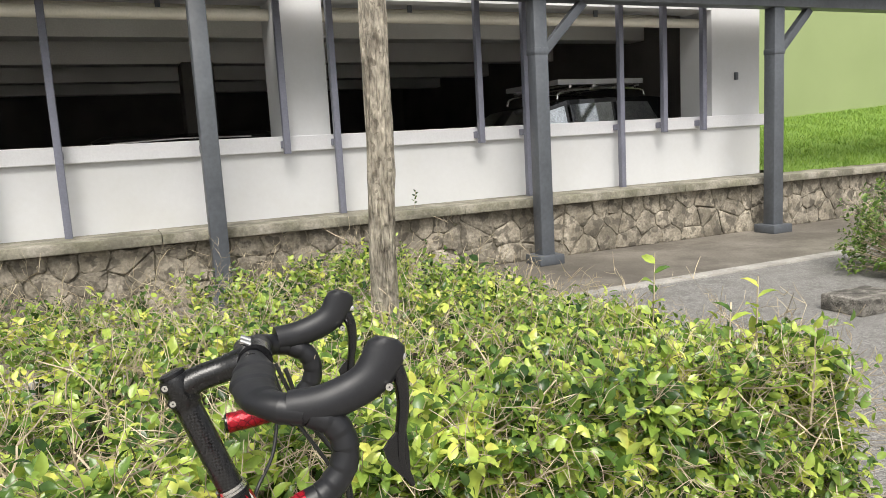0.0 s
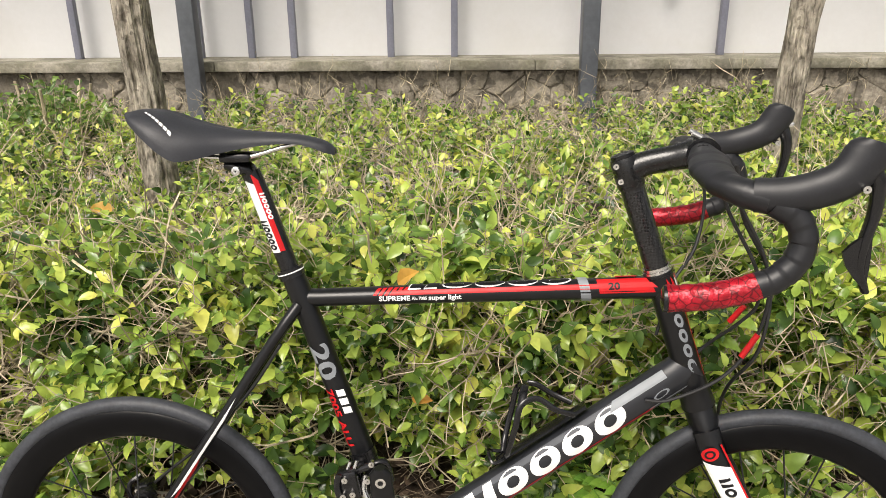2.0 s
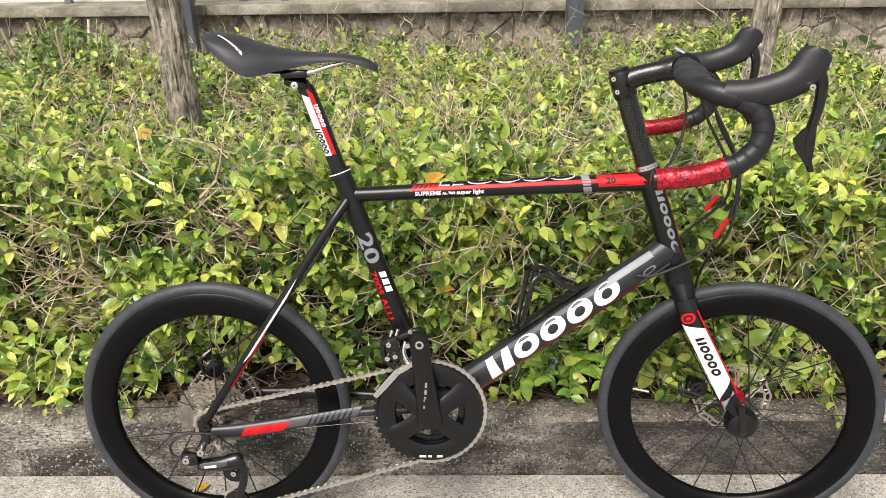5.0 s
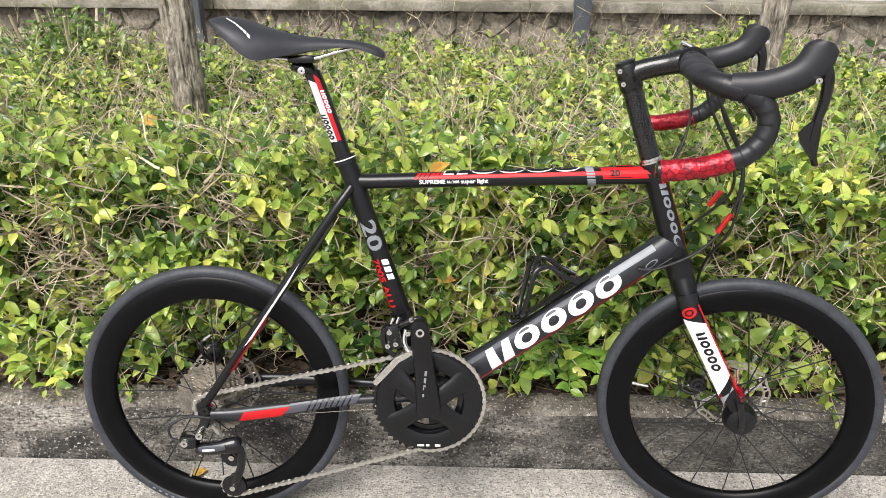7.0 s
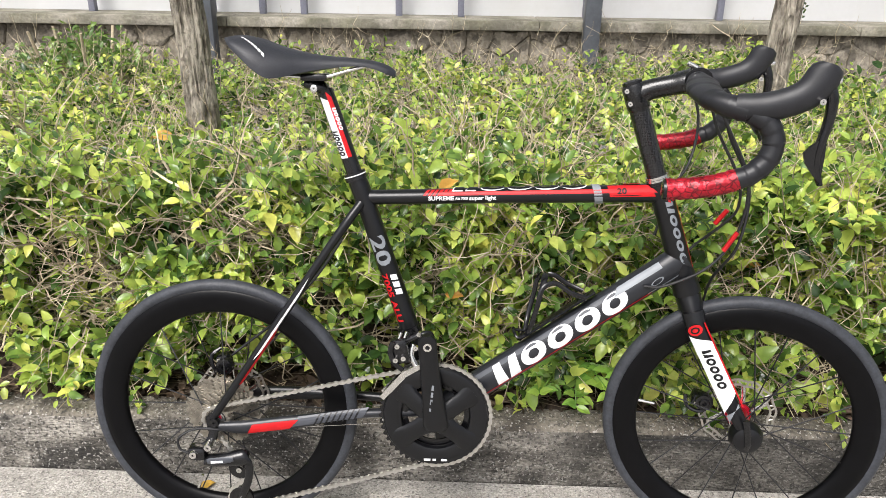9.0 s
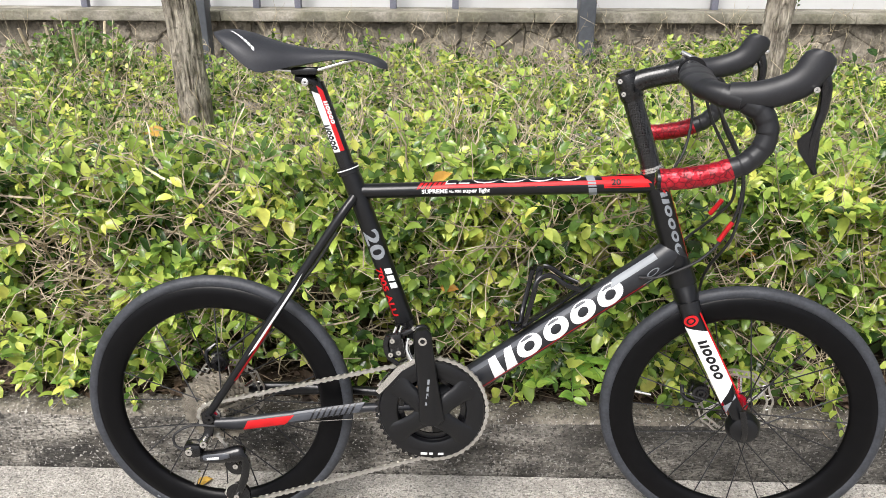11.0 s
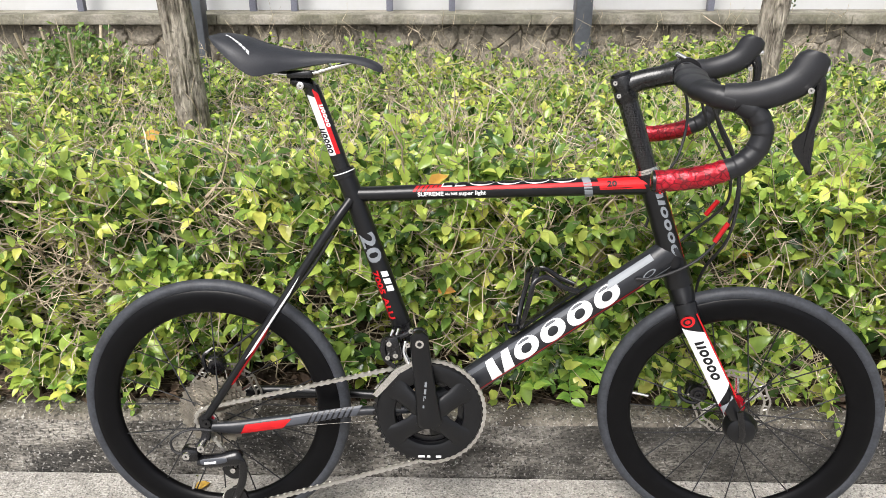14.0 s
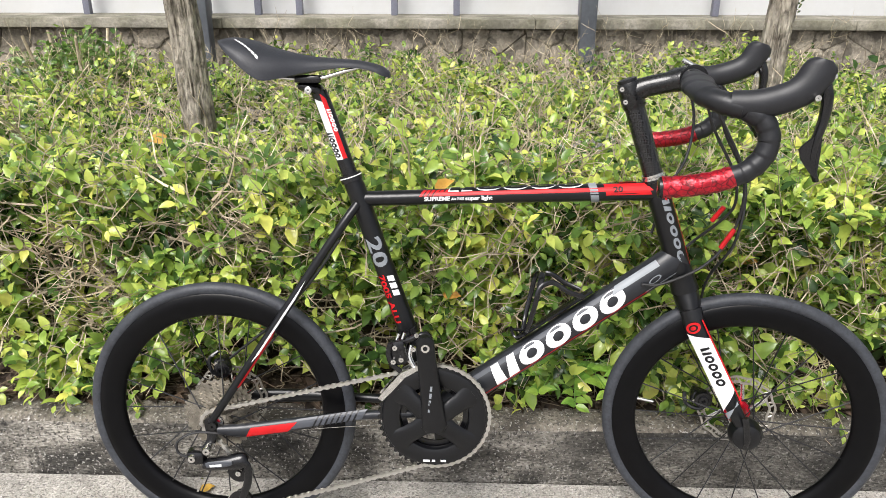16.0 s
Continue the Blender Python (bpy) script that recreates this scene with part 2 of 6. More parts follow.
M = {
    "road": mat("road_concrete", (0.6, 0.57, 0.52), 0.9, vary=0.5, scale=60, bump=0.8, bump_scale=220, second=(0.42, 0.395, 0.355), stain=(0.22, 0.205, 0.18), stain_scale=14, stain_amount=0.5),
    "kerb": mat("kerb_concrete", (0.44, 0.41, 0.357), 0.92, vary=0.6, scale=22, bump=1.0, bump_scale=190, second=(0.15, 0.138, 0.117), stain=(0.022, 0.0205, 0.018), stain_scale=3.6, stain_amount=0.9, stretch=(0.65, 1.0, 1.3)),
    "kerb_top": mat("worn_kerb_top", (0.33, 0.3, 0.25), 0.9, vary=0.4, scale=14, bump=0.8, bump_scale=120, second=(0.15, 0.132, 0.105), stain=(0.05, 0.042, 0.033), stain_scale=6, stain_amount=0.9),
    "soil": mat("soil", (0.07, 0.045, 0.028), 0.95, vary=0.5, scale=12, bump=1.0, bump_scale=50, second=(0.035, 0.022, 0.014)),
    "asphalt": mat("asphalt_path", (0.34, 0.33, 0.315), 0.9, vary=0.6, scale=40, bump=0.9, bump_scale=110, second=(0.2, 0.195, 0.185), stain=(0.12, 0.115, 0.105), stain_scale=6, stain_amount=0.5),
    "walkway": mat("walkway_concrete", (0.24, 0.217, 0.185), 0.62, vary=0.25, scale=1.2, bump=0.25, bump_scale=60, second=(0.145, 0.13, 0.108), stain=(0.08, 0.07, 0.057), stain_scale=1.3, stain_amount=0.75, rough_vary=0.2),
    "line": mat("white_edge_line", (0.46, 0.445, 0.41), 0.8, vary=0.3, scale=6, bump=0.2, stain=(0.3, 0.28, 0.25), stain_scale=7, stain_amount=0.6),
    "stone": mat("rubble_stone", (0.42, 0.375, 0.3), 0.9, vary=0.4, scale=6, bump=1.0, bump_scale=45, second=(0.25, 0.22, 0.17), island=0.22, stain=(0.13, 0.115, 0.085), stain_scale=3.2, stain_amount=0.7),
    "mortar": mat("stone_mortar", (0.36, 0.32, 0.25), 0.95, vary=0.45, scale=3.5, bump=1.0, bump_scale=50, second=(0.17, 0.15, 0.115), stain=(0.085, 0.078, 0.055), stain_scale=2.6, stain_amount=0.7),
    "coping": mat("coping_concrete", (0.36, 0.335, 0.28), 0.9, vary=0.3, scale=4, bump=0.5, bump_scale=50, second=(0.22, 0.21, 0.15), stain=(0.09, 0.085, 0.06), stain_scale=3.5, stain_amount=0.7),
    "white": mat("white_wall_paint", (0.64, 0.645, 0.65), 0.8, vary=0.02, scale=1.0, bump=0.06, bump_scale=30, second=(0.61, 0.615, 0.615), stain=(0.57, 0.565, 0.54), stain_scale=0.8, stain_amount=0.4),
    "white_trim": mat("white_sill_paint", (0.7, 0.7, 0.715), 0.7, vary=0.05, scale=2, bump=0.05),
    "steel": mat("grey_steel_paint", (0.105, 0.115, 0.13), 0.45, vary=0.15, scale=4, bump=0.05, bump_scale=30, second=(0.08, 0.088, 0.1)),
    "rod": mat("blue_grey_post_paint", (0.22, 0.225, 0.285), 0.45, vary=0.12, scale=4, second=(0.18, 0.187, 0.235)),
    "green_wall": mat("pale_green_wall_paint", (0.28, 0.335, 0.155), 0.85, vary=0.06, scale=0.8, bump=0.05, second=(0.255, 0.31, 0.14)),
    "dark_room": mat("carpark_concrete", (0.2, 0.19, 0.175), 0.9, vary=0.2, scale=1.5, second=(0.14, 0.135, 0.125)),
    "pipe": mat("cream_pipe", (0.84, 0.8, 0.68), 0.45, vary=0.08, scale=2),
    "bark": mat("tree_bark", (0.42, 0.375, 0.305), 0.92, vary=0.6, scale=42, bump=1.0, bump_scale=110, second=(0.125, 0.106, 0.082), stretch=(1, 1, 0.34), stain=(0.47, 0.43, 0.355), stain_scale=30, stain_amount=0.45),
    "twig": mat("hedge_twig", (0.56, 0.48, 0.34), 0.75, vary=0.3, scale=20, second=(0.34, 0.27, 0.18), island=0.4),
    "wood": mat("hedge_wood", (0.24, 0.185, 0.125), 0.9, vary=0.4, scale=30, bump=0.4, bump_scale=120, second=(0.13, 0.1, 0.065)),
    "litter": mat("dead_leaves", (0.125, 0.083, 0.053), 0.85, vary=0.4, scale=20, second=(0.05, 0.034, 0.024), island=0.65),
    "leaf": leaf_material("hedge_leaf", [(0.0, (0.03, 0.07, 0.015)), (0.25, (0.11, 0.205, 0.04)), (0.55, (0.285, 0.41, 0.073)), (0.8, (0.47, 0.575, 0.11)), (0.97, (0.62, 0.68, 0.15)), (1.0, (0.66, 0.66, 0.145))], 0.27),
    # darker green leaf of the bush and the shrub
    "leaf_dark": leaf_material("dark_green_leaf", [(0.0, (0.06, 0.115, 0.028)), (0.5, (0.13, 0.23, 0.045)), (1.0, (0.26, 0.37, 0.07))], 0.3),
    "leaf_herb": leaf_material("herb_leaf", [(0.0, (0.14, 0.31, 0.045)), (0.5, (0.25, 0.45, 0.07)), (1.0, (0.4, 0.58, 0.1))], 0.3),
    "leaf_orange": leaf_material("turned_leaf", [(0.0, (0.6, 0.3, 0.06)), (1.0, (0.66, 0.42, 0.08))]),
    "ceiling_paint": mat("carpark_ceiling_paint", (0.86, 0.85, 0.81), 0.9, vary=0.08, scale=1.5, second=(0.76, 0.75, 0.71)),
    # leaf colours darkened to stand for the shade deep among the twigs
    "leaf_shade": leaf_material("shaded_leaf_tone", [(0.0, (0.025, 0.052, 0.013)), (0.5, (0.055, 0.1, 0.024)), (1.0, (0.12, 0.19, 0.04))]),
    "grass": leaf_material("lawn_grass", [(0.0, (0.13, 0.24, 0.035)), (0.5, (0.21, 0.34, 0.05)), (1.0, (0.32, 0.44, 0.08))]),
    "lawn": mat("lawn_ground", (0.15, 0.26, 0.04), 0.95, vary=0.4, scale=6, bump=0.8, bump_scale=40, second=(0.2, 0.31, 0.05)),
    # bicycle
    "frame": mat("matt_black_frame", (0.005, 0.0053, 0.0065), 0.29, vary=0.2, scale=40, bump=0.02, bump_scale=300, rough_vary=0.03, spec=0.4),
    "gloss": mat("gloss_black", (0.006, 0.006, 0.007), 0.22, vary=0.2, scale=30),
    "rubber": mat("tyre_rubber", (0.041, 0.045, 0.054), 0.52, vary=0.3, scale=40, bump=0.05, bump_scale=200, spec=0.42),
    "rim": mat("matt_black_rim", (0.003, 0.003, 0.0036), 0.33, vary=0.2, scale=20, rough_vary=0.03, spec=0.14),
    "hood": mat("hood_rubber", (0.015, 0.0155, 0.0185), 0.46, vary=0.15, scale=60, bump=0.025, bump_scale=400, spec=0.4),
    "tape": mat("black_bar_tape", (0.012, 0.0125, 0.0148), 0.42, vary=0.15, scale=50, bump=0.03, bump_scale=200, spec=0.4),
    "tape_red": mat("metallic_red_tape", (0.5, 0.012, 0.028), 0.3, metal=0.35, vary=0.4, scale=60, bump=0.3, bump_scale=110, second=(0.3, 0.006, 0.015)),
    "carbon": mat("carbon_weave", (0.005, 0.005, 0.0055), 0.28, vary=0.5, scale=200, bump=0.05, bump_scale=400, coat=0.25, spec=0.45),
    "weave": weave_material("carbon_cloth"),
    "saddle": mat("saddle_cover", (0.022, 0.0235, 0.029), 0.5, vary=0.15, scale=40, bump=0.06, bump_scale=350, spec=0.4),
    "red": mat("red_paint", (0.52, 0.010, 0.013), 0.38, vary=0.12, scale=40, spec=0.3),
    "red_metal": mat("red_anodised", (0.5, 0.01, 0.03), 0.3, metal=0.8, vary=0.15, scale=40),
    "white_ink": mat("white_decal", (0.78, 0.78, 0.78), 0.4, vary=0.04, scale=30),
    "grey_ink": mat("grey_decal", (0.22, 0.24, 0.26), 0.4, vary=0.1, scale=30),
    "dark_grey": mat("dark_grey_paint", (0.062, 0.067, 0.079), 0.4, vary=0.1, scale=30, spec=0.4),
    # black tubes lightened to slate: the sky sheen is put into the colour
    "slate_sheen": mat("slate_sheen_black", (0.016, 0.0175, 0.0215), 0.33, vary=0.15, scale=40, rough_vary=0.03, spec=0.45),
    "chrome": mat("polished_steel", (0.78, 0.77, 0.74), 0.25, metal=1.0, vary=0.1, scale=60),
    "disc_steel": mat("brake_disc_steel", (0.6, 0.57, 0.52), 0.36, metal=0.9, vary=0.3, scale=90),
    "chain": mat("chain_steel", (0.66, 0.64, 0.6), 0.3, metal=0.95, vary=0.12, scale=150, rough_vary=0.1),
    "sprocket": mat("nickel_sprocket", (0.52, 0.48, 0.41), 0.3, metal=0.92, vary=0.4, scale=120, rough_vary=0.12),
    "cable": mat("cable_housing", (0.012, 0.012, 0.013), 0.45, vary=0.1, scale=40),
    "spoke": mat("black_spoke", (0.035, 0.035, 0.037), 0.35, metal=0.6, vary=0.1, scale=40),
    "car_paint": mat("car_dark_paint", (0.012, 0.013, 0.016), 0.2, vary=0.1, scale=5, coat=1.0),
    "glass": mat("mirror_tinted_glass", (0.75, 0.78, 0.78), 0.06, metal=0.85, vary=0.3, scale=5, spec=0.8, rough_vary=0.01),
}


for grain_of, bright, dark in (("kerb", 0.46, 0.016), ("kerb_top", 0.5, 0.05), ("road", 0.6, 0.12), ("asphalt", 0.55, 0.07)):
    speckled(M[grain_of], (dark, dark * 0.93, dark * 0.85), 130, 0.57, 0.75)
    speckled(M[grain_of], (bright, bright * 0.96, bright * 0.88), 170, 0.60, 0.8)
speckled(M["stone"], (0.075, 0.066, 0.052), 9, 0.52, 0.7)
def dark_wave(m, wave, phase, depth):
    """Darkens the colour in a ragged-edged wave along x, set by position alone."""
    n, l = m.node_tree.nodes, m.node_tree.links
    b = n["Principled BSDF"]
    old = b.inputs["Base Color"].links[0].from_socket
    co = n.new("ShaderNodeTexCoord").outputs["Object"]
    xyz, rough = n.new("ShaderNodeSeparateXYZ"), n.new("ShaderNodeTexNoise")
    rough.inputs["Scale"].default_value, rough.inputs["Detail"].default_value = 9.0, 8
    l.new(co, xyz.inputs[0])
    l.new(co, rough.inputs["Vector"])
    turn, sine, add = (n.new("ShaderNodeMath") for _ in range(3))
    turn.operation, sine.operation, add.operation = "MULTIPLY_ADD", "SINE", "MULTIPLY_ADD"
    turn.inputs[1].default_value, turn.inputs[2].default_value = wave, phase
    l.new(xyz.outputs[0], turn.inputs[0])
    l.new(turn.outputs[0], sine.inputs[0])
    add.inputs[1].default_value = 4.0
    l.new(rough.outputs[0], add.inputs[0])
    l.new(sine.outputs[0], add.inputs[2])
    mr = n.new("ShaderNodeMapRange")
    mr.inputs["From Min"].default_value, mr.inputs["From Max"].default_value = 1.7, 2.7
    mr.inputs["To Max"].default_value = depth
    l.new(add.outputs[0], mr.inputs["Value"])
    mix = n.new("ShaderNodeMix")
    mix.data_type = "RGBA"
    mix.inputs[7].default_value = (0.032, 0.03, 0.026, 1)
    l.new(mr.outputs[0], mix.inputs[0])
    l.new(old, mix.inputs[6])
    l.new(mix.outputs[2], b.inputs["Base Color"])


dark_wave(M["kerb"], 1.5, -0.6, 0.6)
crackled(M["tape_red"], (0.03, 0.002, 0.004), 95, 0.1)
speckled(M["bark"], (0.075, 0.06, 0.045), 38, 0.6, 0.6)


# ---- building helpers ----
def part(name, bm, material, parent=None, label="", smooth=True):
    me = bpy.data.meshes.new(name)
    bmesh.ops.recalc_face_normals(bm, faces=bm.faces)
    for f in bm.faces:
        f.smooth = smooth
    bm.to_mesh(me)
    bm.free()
    me.materials.append(material)
    if smooth:
        me.set_sharp_from_angle(angle=radians(40))
    ob = new(name, me)
    ob.parent = parent
    if label:
        tagged(ob, label)
    return ob


def box(bm, lo, hi, bevel=0.0):
    g = bmesh.ops.create_cube(bm, size=1, matrix=Matrix.Translation([(a + b) / 2 for a, b in zip(lo, hi)]) @ Matrix.Diagonal([*(b - a for a, b in zip(lo, hi)), 1]))
    if bevel:
        edges = {e for v in g["verts"] for e in v.link_edges}
        bmesh.ops.bevel(bm, geom=list(edges), offset=bevel, segments=2, affect="EDGES", profile=0.5)
    return bm


def boxes(*items, bevel=0.0):
    bm = bmesh.new()
    for lo, hi in items:
        box(bm, lo, hi, bevel)
    return bm


def curve(points, steps=6):
    """Catmull-Rom through the points (tuples of any length)."""
    p = [np.array(q, float) for q in points]
    p = [2 * p[0] - p[1], *p, 2 * p[-1] - p[-2]]
    out = []
    for i in range(1, len(p) - 2):
        for k in range(steps):
            t = k / steps
            out.append(0.5 * (2 * p[i] + (p[i + 1] - p[i - 1]) * t + (2 * p[i - 1] - 5 * p[i] + 4 * p[i + 1] - p[i + 2]) * t * t + (3 * p[i] - p[i - 1] - 3 * p[i + 1] + p[i + 2]) * t ** 3))
    return [*out, p[-2]]


def sweep(points, radii, n=16, bm=None, flat=1.0, up=(0, 1, 0), closed=False):
    """A tube along points; radii: one, or one per point, or pairs (across, along up); the section's second axis keeps near up."""
    bm = bm or bmesh.new()
    pts = [Vector(p[:3]) for p in points]
    if isinstance(radii, (int, float)):
        radii = [radii] * len(pts)
    rings = []
    for i, p in enumerate(pts):
        a, b = (pts[i - 1], pts[(i + 1) % len(pts)]) if closed else (pts[max(i - 1, 0)], pts[min(i + 1, len(pts) - 1)])
        t = (b - a).normalized()
        side = t.cross(Vector(up))
        if side.length < 1e-4:
            side = t.cross(Vector((0.3, 0.2, 1)))
        side.normalize()
        top = side.cross(t).normalized()
        r = radii[i]
        ra, rb = r if isinstance(r, (tuple, list, np.ndarray)) else (r, r * flat)
        rings.append([bm.verts.new(p + side * (ra * math.cos(2 * math.pi * k / n)) + top * (rb * math.sin(2 * math.pi * k / n))) for k in range(n)])
    for a, b in zip(rings, rings[1:] + (rings[:1] if closed else [])):
        for k in range(n):
            bm.faces.new((a[k], a[(k + 1) % n], b[(k + 1) % n], b[k]))
    if not closed:
        bm.faces.new(rings[0])
        bm.faces.new(rings[-1][::-1])
    return bm


def lathe(profile, centre=(0, 0, 0), n=64, bm=None, close=True):
    """Turns (radius, y) pairs round the y axis at centre."""
    bm = bm or bmesh.new()
    c = Vector(centre)
    rings = [[bm.verts.new(c + Vector((r * math.cos(2 * math.pi * k / n), y, r * math.sin(2 * math.pi * k / n)))) for k in range(n)] for r, y in profile]
    pairs = list(zip(rings, rings[1:]))
    if close:
        pairs.append((rings[-1], rings[0]))
    for a, b in pairs:
        for k in range(n):
            bm.faces.new((a[k], a[(k + 1) % n], b[(k + 1) % n], b[k]))
    return bm


def plate(outline, y0, y1, bm=None, place=None):
    """A flat plate: an outline in x and z, between two depths."""
    bm = bm or bmesh.new()
    a = [bm.verts.new((x, y0, z)) for x, z in outline]
    b = [bm.verts.new((x, y1, z)) for x, z in outline]
    k = len(a)
    bm.faces.new(a)
    bm.faces.new(b[::-1])
    for i in range(k):
        bm.faces.new((a[i], a[(i + 1) % k], b[(i + 1) % k], b[i]))
    if place is not None:
        bmesh.ops.transform(bm, matrix=place, verts=a + b)
    return bm


def from_arrays(name, verts, faces, material, parent=None):
    me = bpy.data.meshes.new(name)
    me.from_pydata(verts, [], faces)
    me.materials.append(material)
    ob = new(name, me)
    ob.parent = parent
    return ob


# ---- ground, kerb, walkway, walls ----
GROUND_Z = 0.0
ground = part("ground", boxes(((-60, -60, -0.3), (60, 0.14, 0.0))), M["road"], smooth=False)
tagged(ground, "grey weathered concrete road surface", "road", kind="structure")
bed = part("planting_bed", boxes(((-8, 0.227, -0.3), (2.3, 2.5, 0.126))), M["soil"], smooth=False)
tagged(bed, "dark brown soil bed behind the kerb", "soil", kind="structure")
path = part("path", boxes(((-60, 2.5, -0.3), (60, 3.38, 0.0)), ((2.45, 0.227, -0.3), (60, 2.5, 0.0))), M["asphalt"], smooth=False)
tagged(path, "grey rough asphalt path round the hedge", "path", kind="structure")
walkway = part("walkway", boxes(((-60, 3.5, -0.3), (60, 5.0, 0.006))), M["walkway"], smooth=False)
tagged(walkway, "damp brownish concrete walkway along the stone wall", "walkway", kind="structure")
edge_line = part("walkway_edge", boxes(((-60, 3.38, -0.3), (60, 3.5, 0.016)), bevel=0.004), M["line"], smooth=False)
tagged(edge_line, "pale concrete edging strip of the walkway", "edging", kind="structure")


def kerb_stone(x0, x1, shade):
    """One cast length of kerb with a rounded front edge and a slightly battered face."""
    prof = [(0.148, -0.3), (0.148, 0.0), (0.152, 0.05), (0.156, 0.112), (0.159, 0.124), (0.165, 0.131), (0.175, 0.1345), (0.225, 0.136), (0.225, -0.3)]
    bm = bmesh.new()
    n = max(2, int((x1 - x0) / 0.03))
    rings = []
    for i in range(n + 1):
        x = x0 + (x1 - x0) * i / n
        ring = []
        for j, (y, z) in enumerate(prof):
            w = 0.0022 * noise.noise(Vector((x * 9, j * 3.1, shade))) + 0.0015 * noise.noise(Vector((x * 40, j * 5.1, shade)))
            chip = -0.006 * max(0.0, noise.noise(Vector((x * 14, 4.0, shade))) - 0.25) if 3 < j < 7 else 0.0
            ring.append(bm.verts.new((x, y + (w if 0 < j < 7 else 0), z + (w + chip if 0 < j < 8 and z > 0.02 else 0))))
        rings.append(ring)
    for a, b in zip(rings, rings[1:]):
        for j in range(len(prof) - 1):
            bm.faces.new((a[j], b[j], b[j + 1], a[j + 1]))
    bm.faces.new(rings[0])
    bm.faces.new(rings[-1][::-1])
    return bm


kerb = new("kerb")
tagged(kerb, "weathered grey concrete kerb with black lichen stains", "kerb", kind="structure")
KERB_X = [-9, -5.2, -1.4, 2.4, 6.2, 10]
for i in range(len(KERB_X) - 1):
    stone = part("kerb_stone", kerb_stone(KERB_X[i] + 0.003, KERB_X[i + 1] - 0.003, i * 7.3), M["kerb"], kerb)
    stone.data.materials.append(M["kerb_top"])
    for f in stone.data.polygons:
        if f.normal.z > 0.55:
            f.material_index = 1
part("side_kerb", boxes(((2.302, 0.228, -0.3), (2.448, 2.498, 0.128)), bevel=0.012), M["kerb"], kerb)

# stone retaining wall with coping
WALL_Y, COPE_Z = 4.98, 0.585
stone_wall = part("stone_wall", boxes(((-14, WALL_Y + 0.03, -0.3), (16, WALL_Y + 0.35, COPE_Z - 0.075))), M["mortar"], smooth=False)
tagged(stone_wall, "low retaining wall of grey rubble stones with dark joints", "wall", kind="structure")
coping = new("wall_coping")
for i in range(12):
    x0 = -14 + i * 2.5
    part("coping_slab", boxes(((x0 + 0.002, WALL_Y - 0.07, COPE_Z - 0.075), (x0 + 2.498, WALL_Y + 0.47, COPE_Z)), bevel=0.008), M["coping"], coping)
tagged(coping, "mossy grey concrete coping on the stone wall", "coping", kind="structure")

# carpark building: parapet, sill, piers, lintel
FACE_Y, END_X, SILL_Z = 5.45, 7.62, 1.27
parapet = part("wall_parapet", boxes(((-16, FACE_Y, -0.3), (END_X, FACE_Y + 0.2, 1.14))), M["white"], smooth=False)
tagged(parapet, "white painted parapet wall of the carpark", "wall", kind="structure")
sill = part("parapet_sill", boxes(((-16, FACE_Y - 0.045, 1.14), (END_X + 0.03, FACE_Y + 0.26, SILL_Z)), bevel=0.006), M["white_trim"], smooth=False)
tagged(sill, "white projecting sill band along the carpark parapet", "sill", kind="structure")
piers = []
for x0, x1 in ((-9.2, -8.7), (-4.15, -3.7), (-1.05, -0.62), (2.08, 2.5), (6.9, END_X)):
    pier = part("wall_pier", boxes(((x0, FACE_Y + 0.01, SILL_Z - 0.02), (x1, FACE_Y + 0.5, 3.2))), M["white"], smooth=False)
    tagged(pier, "white painted pier between carpark openings", "pier", kind="structure")
lintel = part("wall_lintel", boxes(((-16, FACE_Y + 0.02, 2.42), (END_X, FACE_Y + 0.4, 3.4))), M["white"], smooth=False)
tagged(lintel, "white painted wall above the carpark openings", "wall", kind="structure")
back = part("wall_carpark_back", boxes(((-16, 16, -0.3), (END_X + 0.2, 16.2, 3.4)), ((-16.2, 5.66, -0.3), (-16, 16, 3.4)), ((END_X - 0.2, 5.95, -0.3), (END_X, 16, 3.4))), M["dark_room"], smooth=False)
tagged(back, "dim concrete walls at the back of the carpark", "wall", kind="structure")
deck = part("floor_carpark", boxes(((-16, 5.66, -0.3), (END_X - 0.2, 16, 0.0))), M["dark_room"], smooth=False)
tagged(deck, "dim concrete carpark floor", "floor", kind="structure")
bm = boxes(((-16, 5.85, 2.75), (END_X - 0.2, 16, 3.0)))
for y in (7.2, 9.4, 11.6, 13.8):
    box(bm, (-16, y, 2.35), (END_X - 0.2, y + 0.3, 2.76))
slab = part("ceiling_carpark", bm, M["ceiling_paint"], smooth=False)
tagged(slab, "concrete carpark ceiling with deep beams", "ceiling", kind="structure")

# steel posts of the covered walkway
post_group = "walkway roof posts"


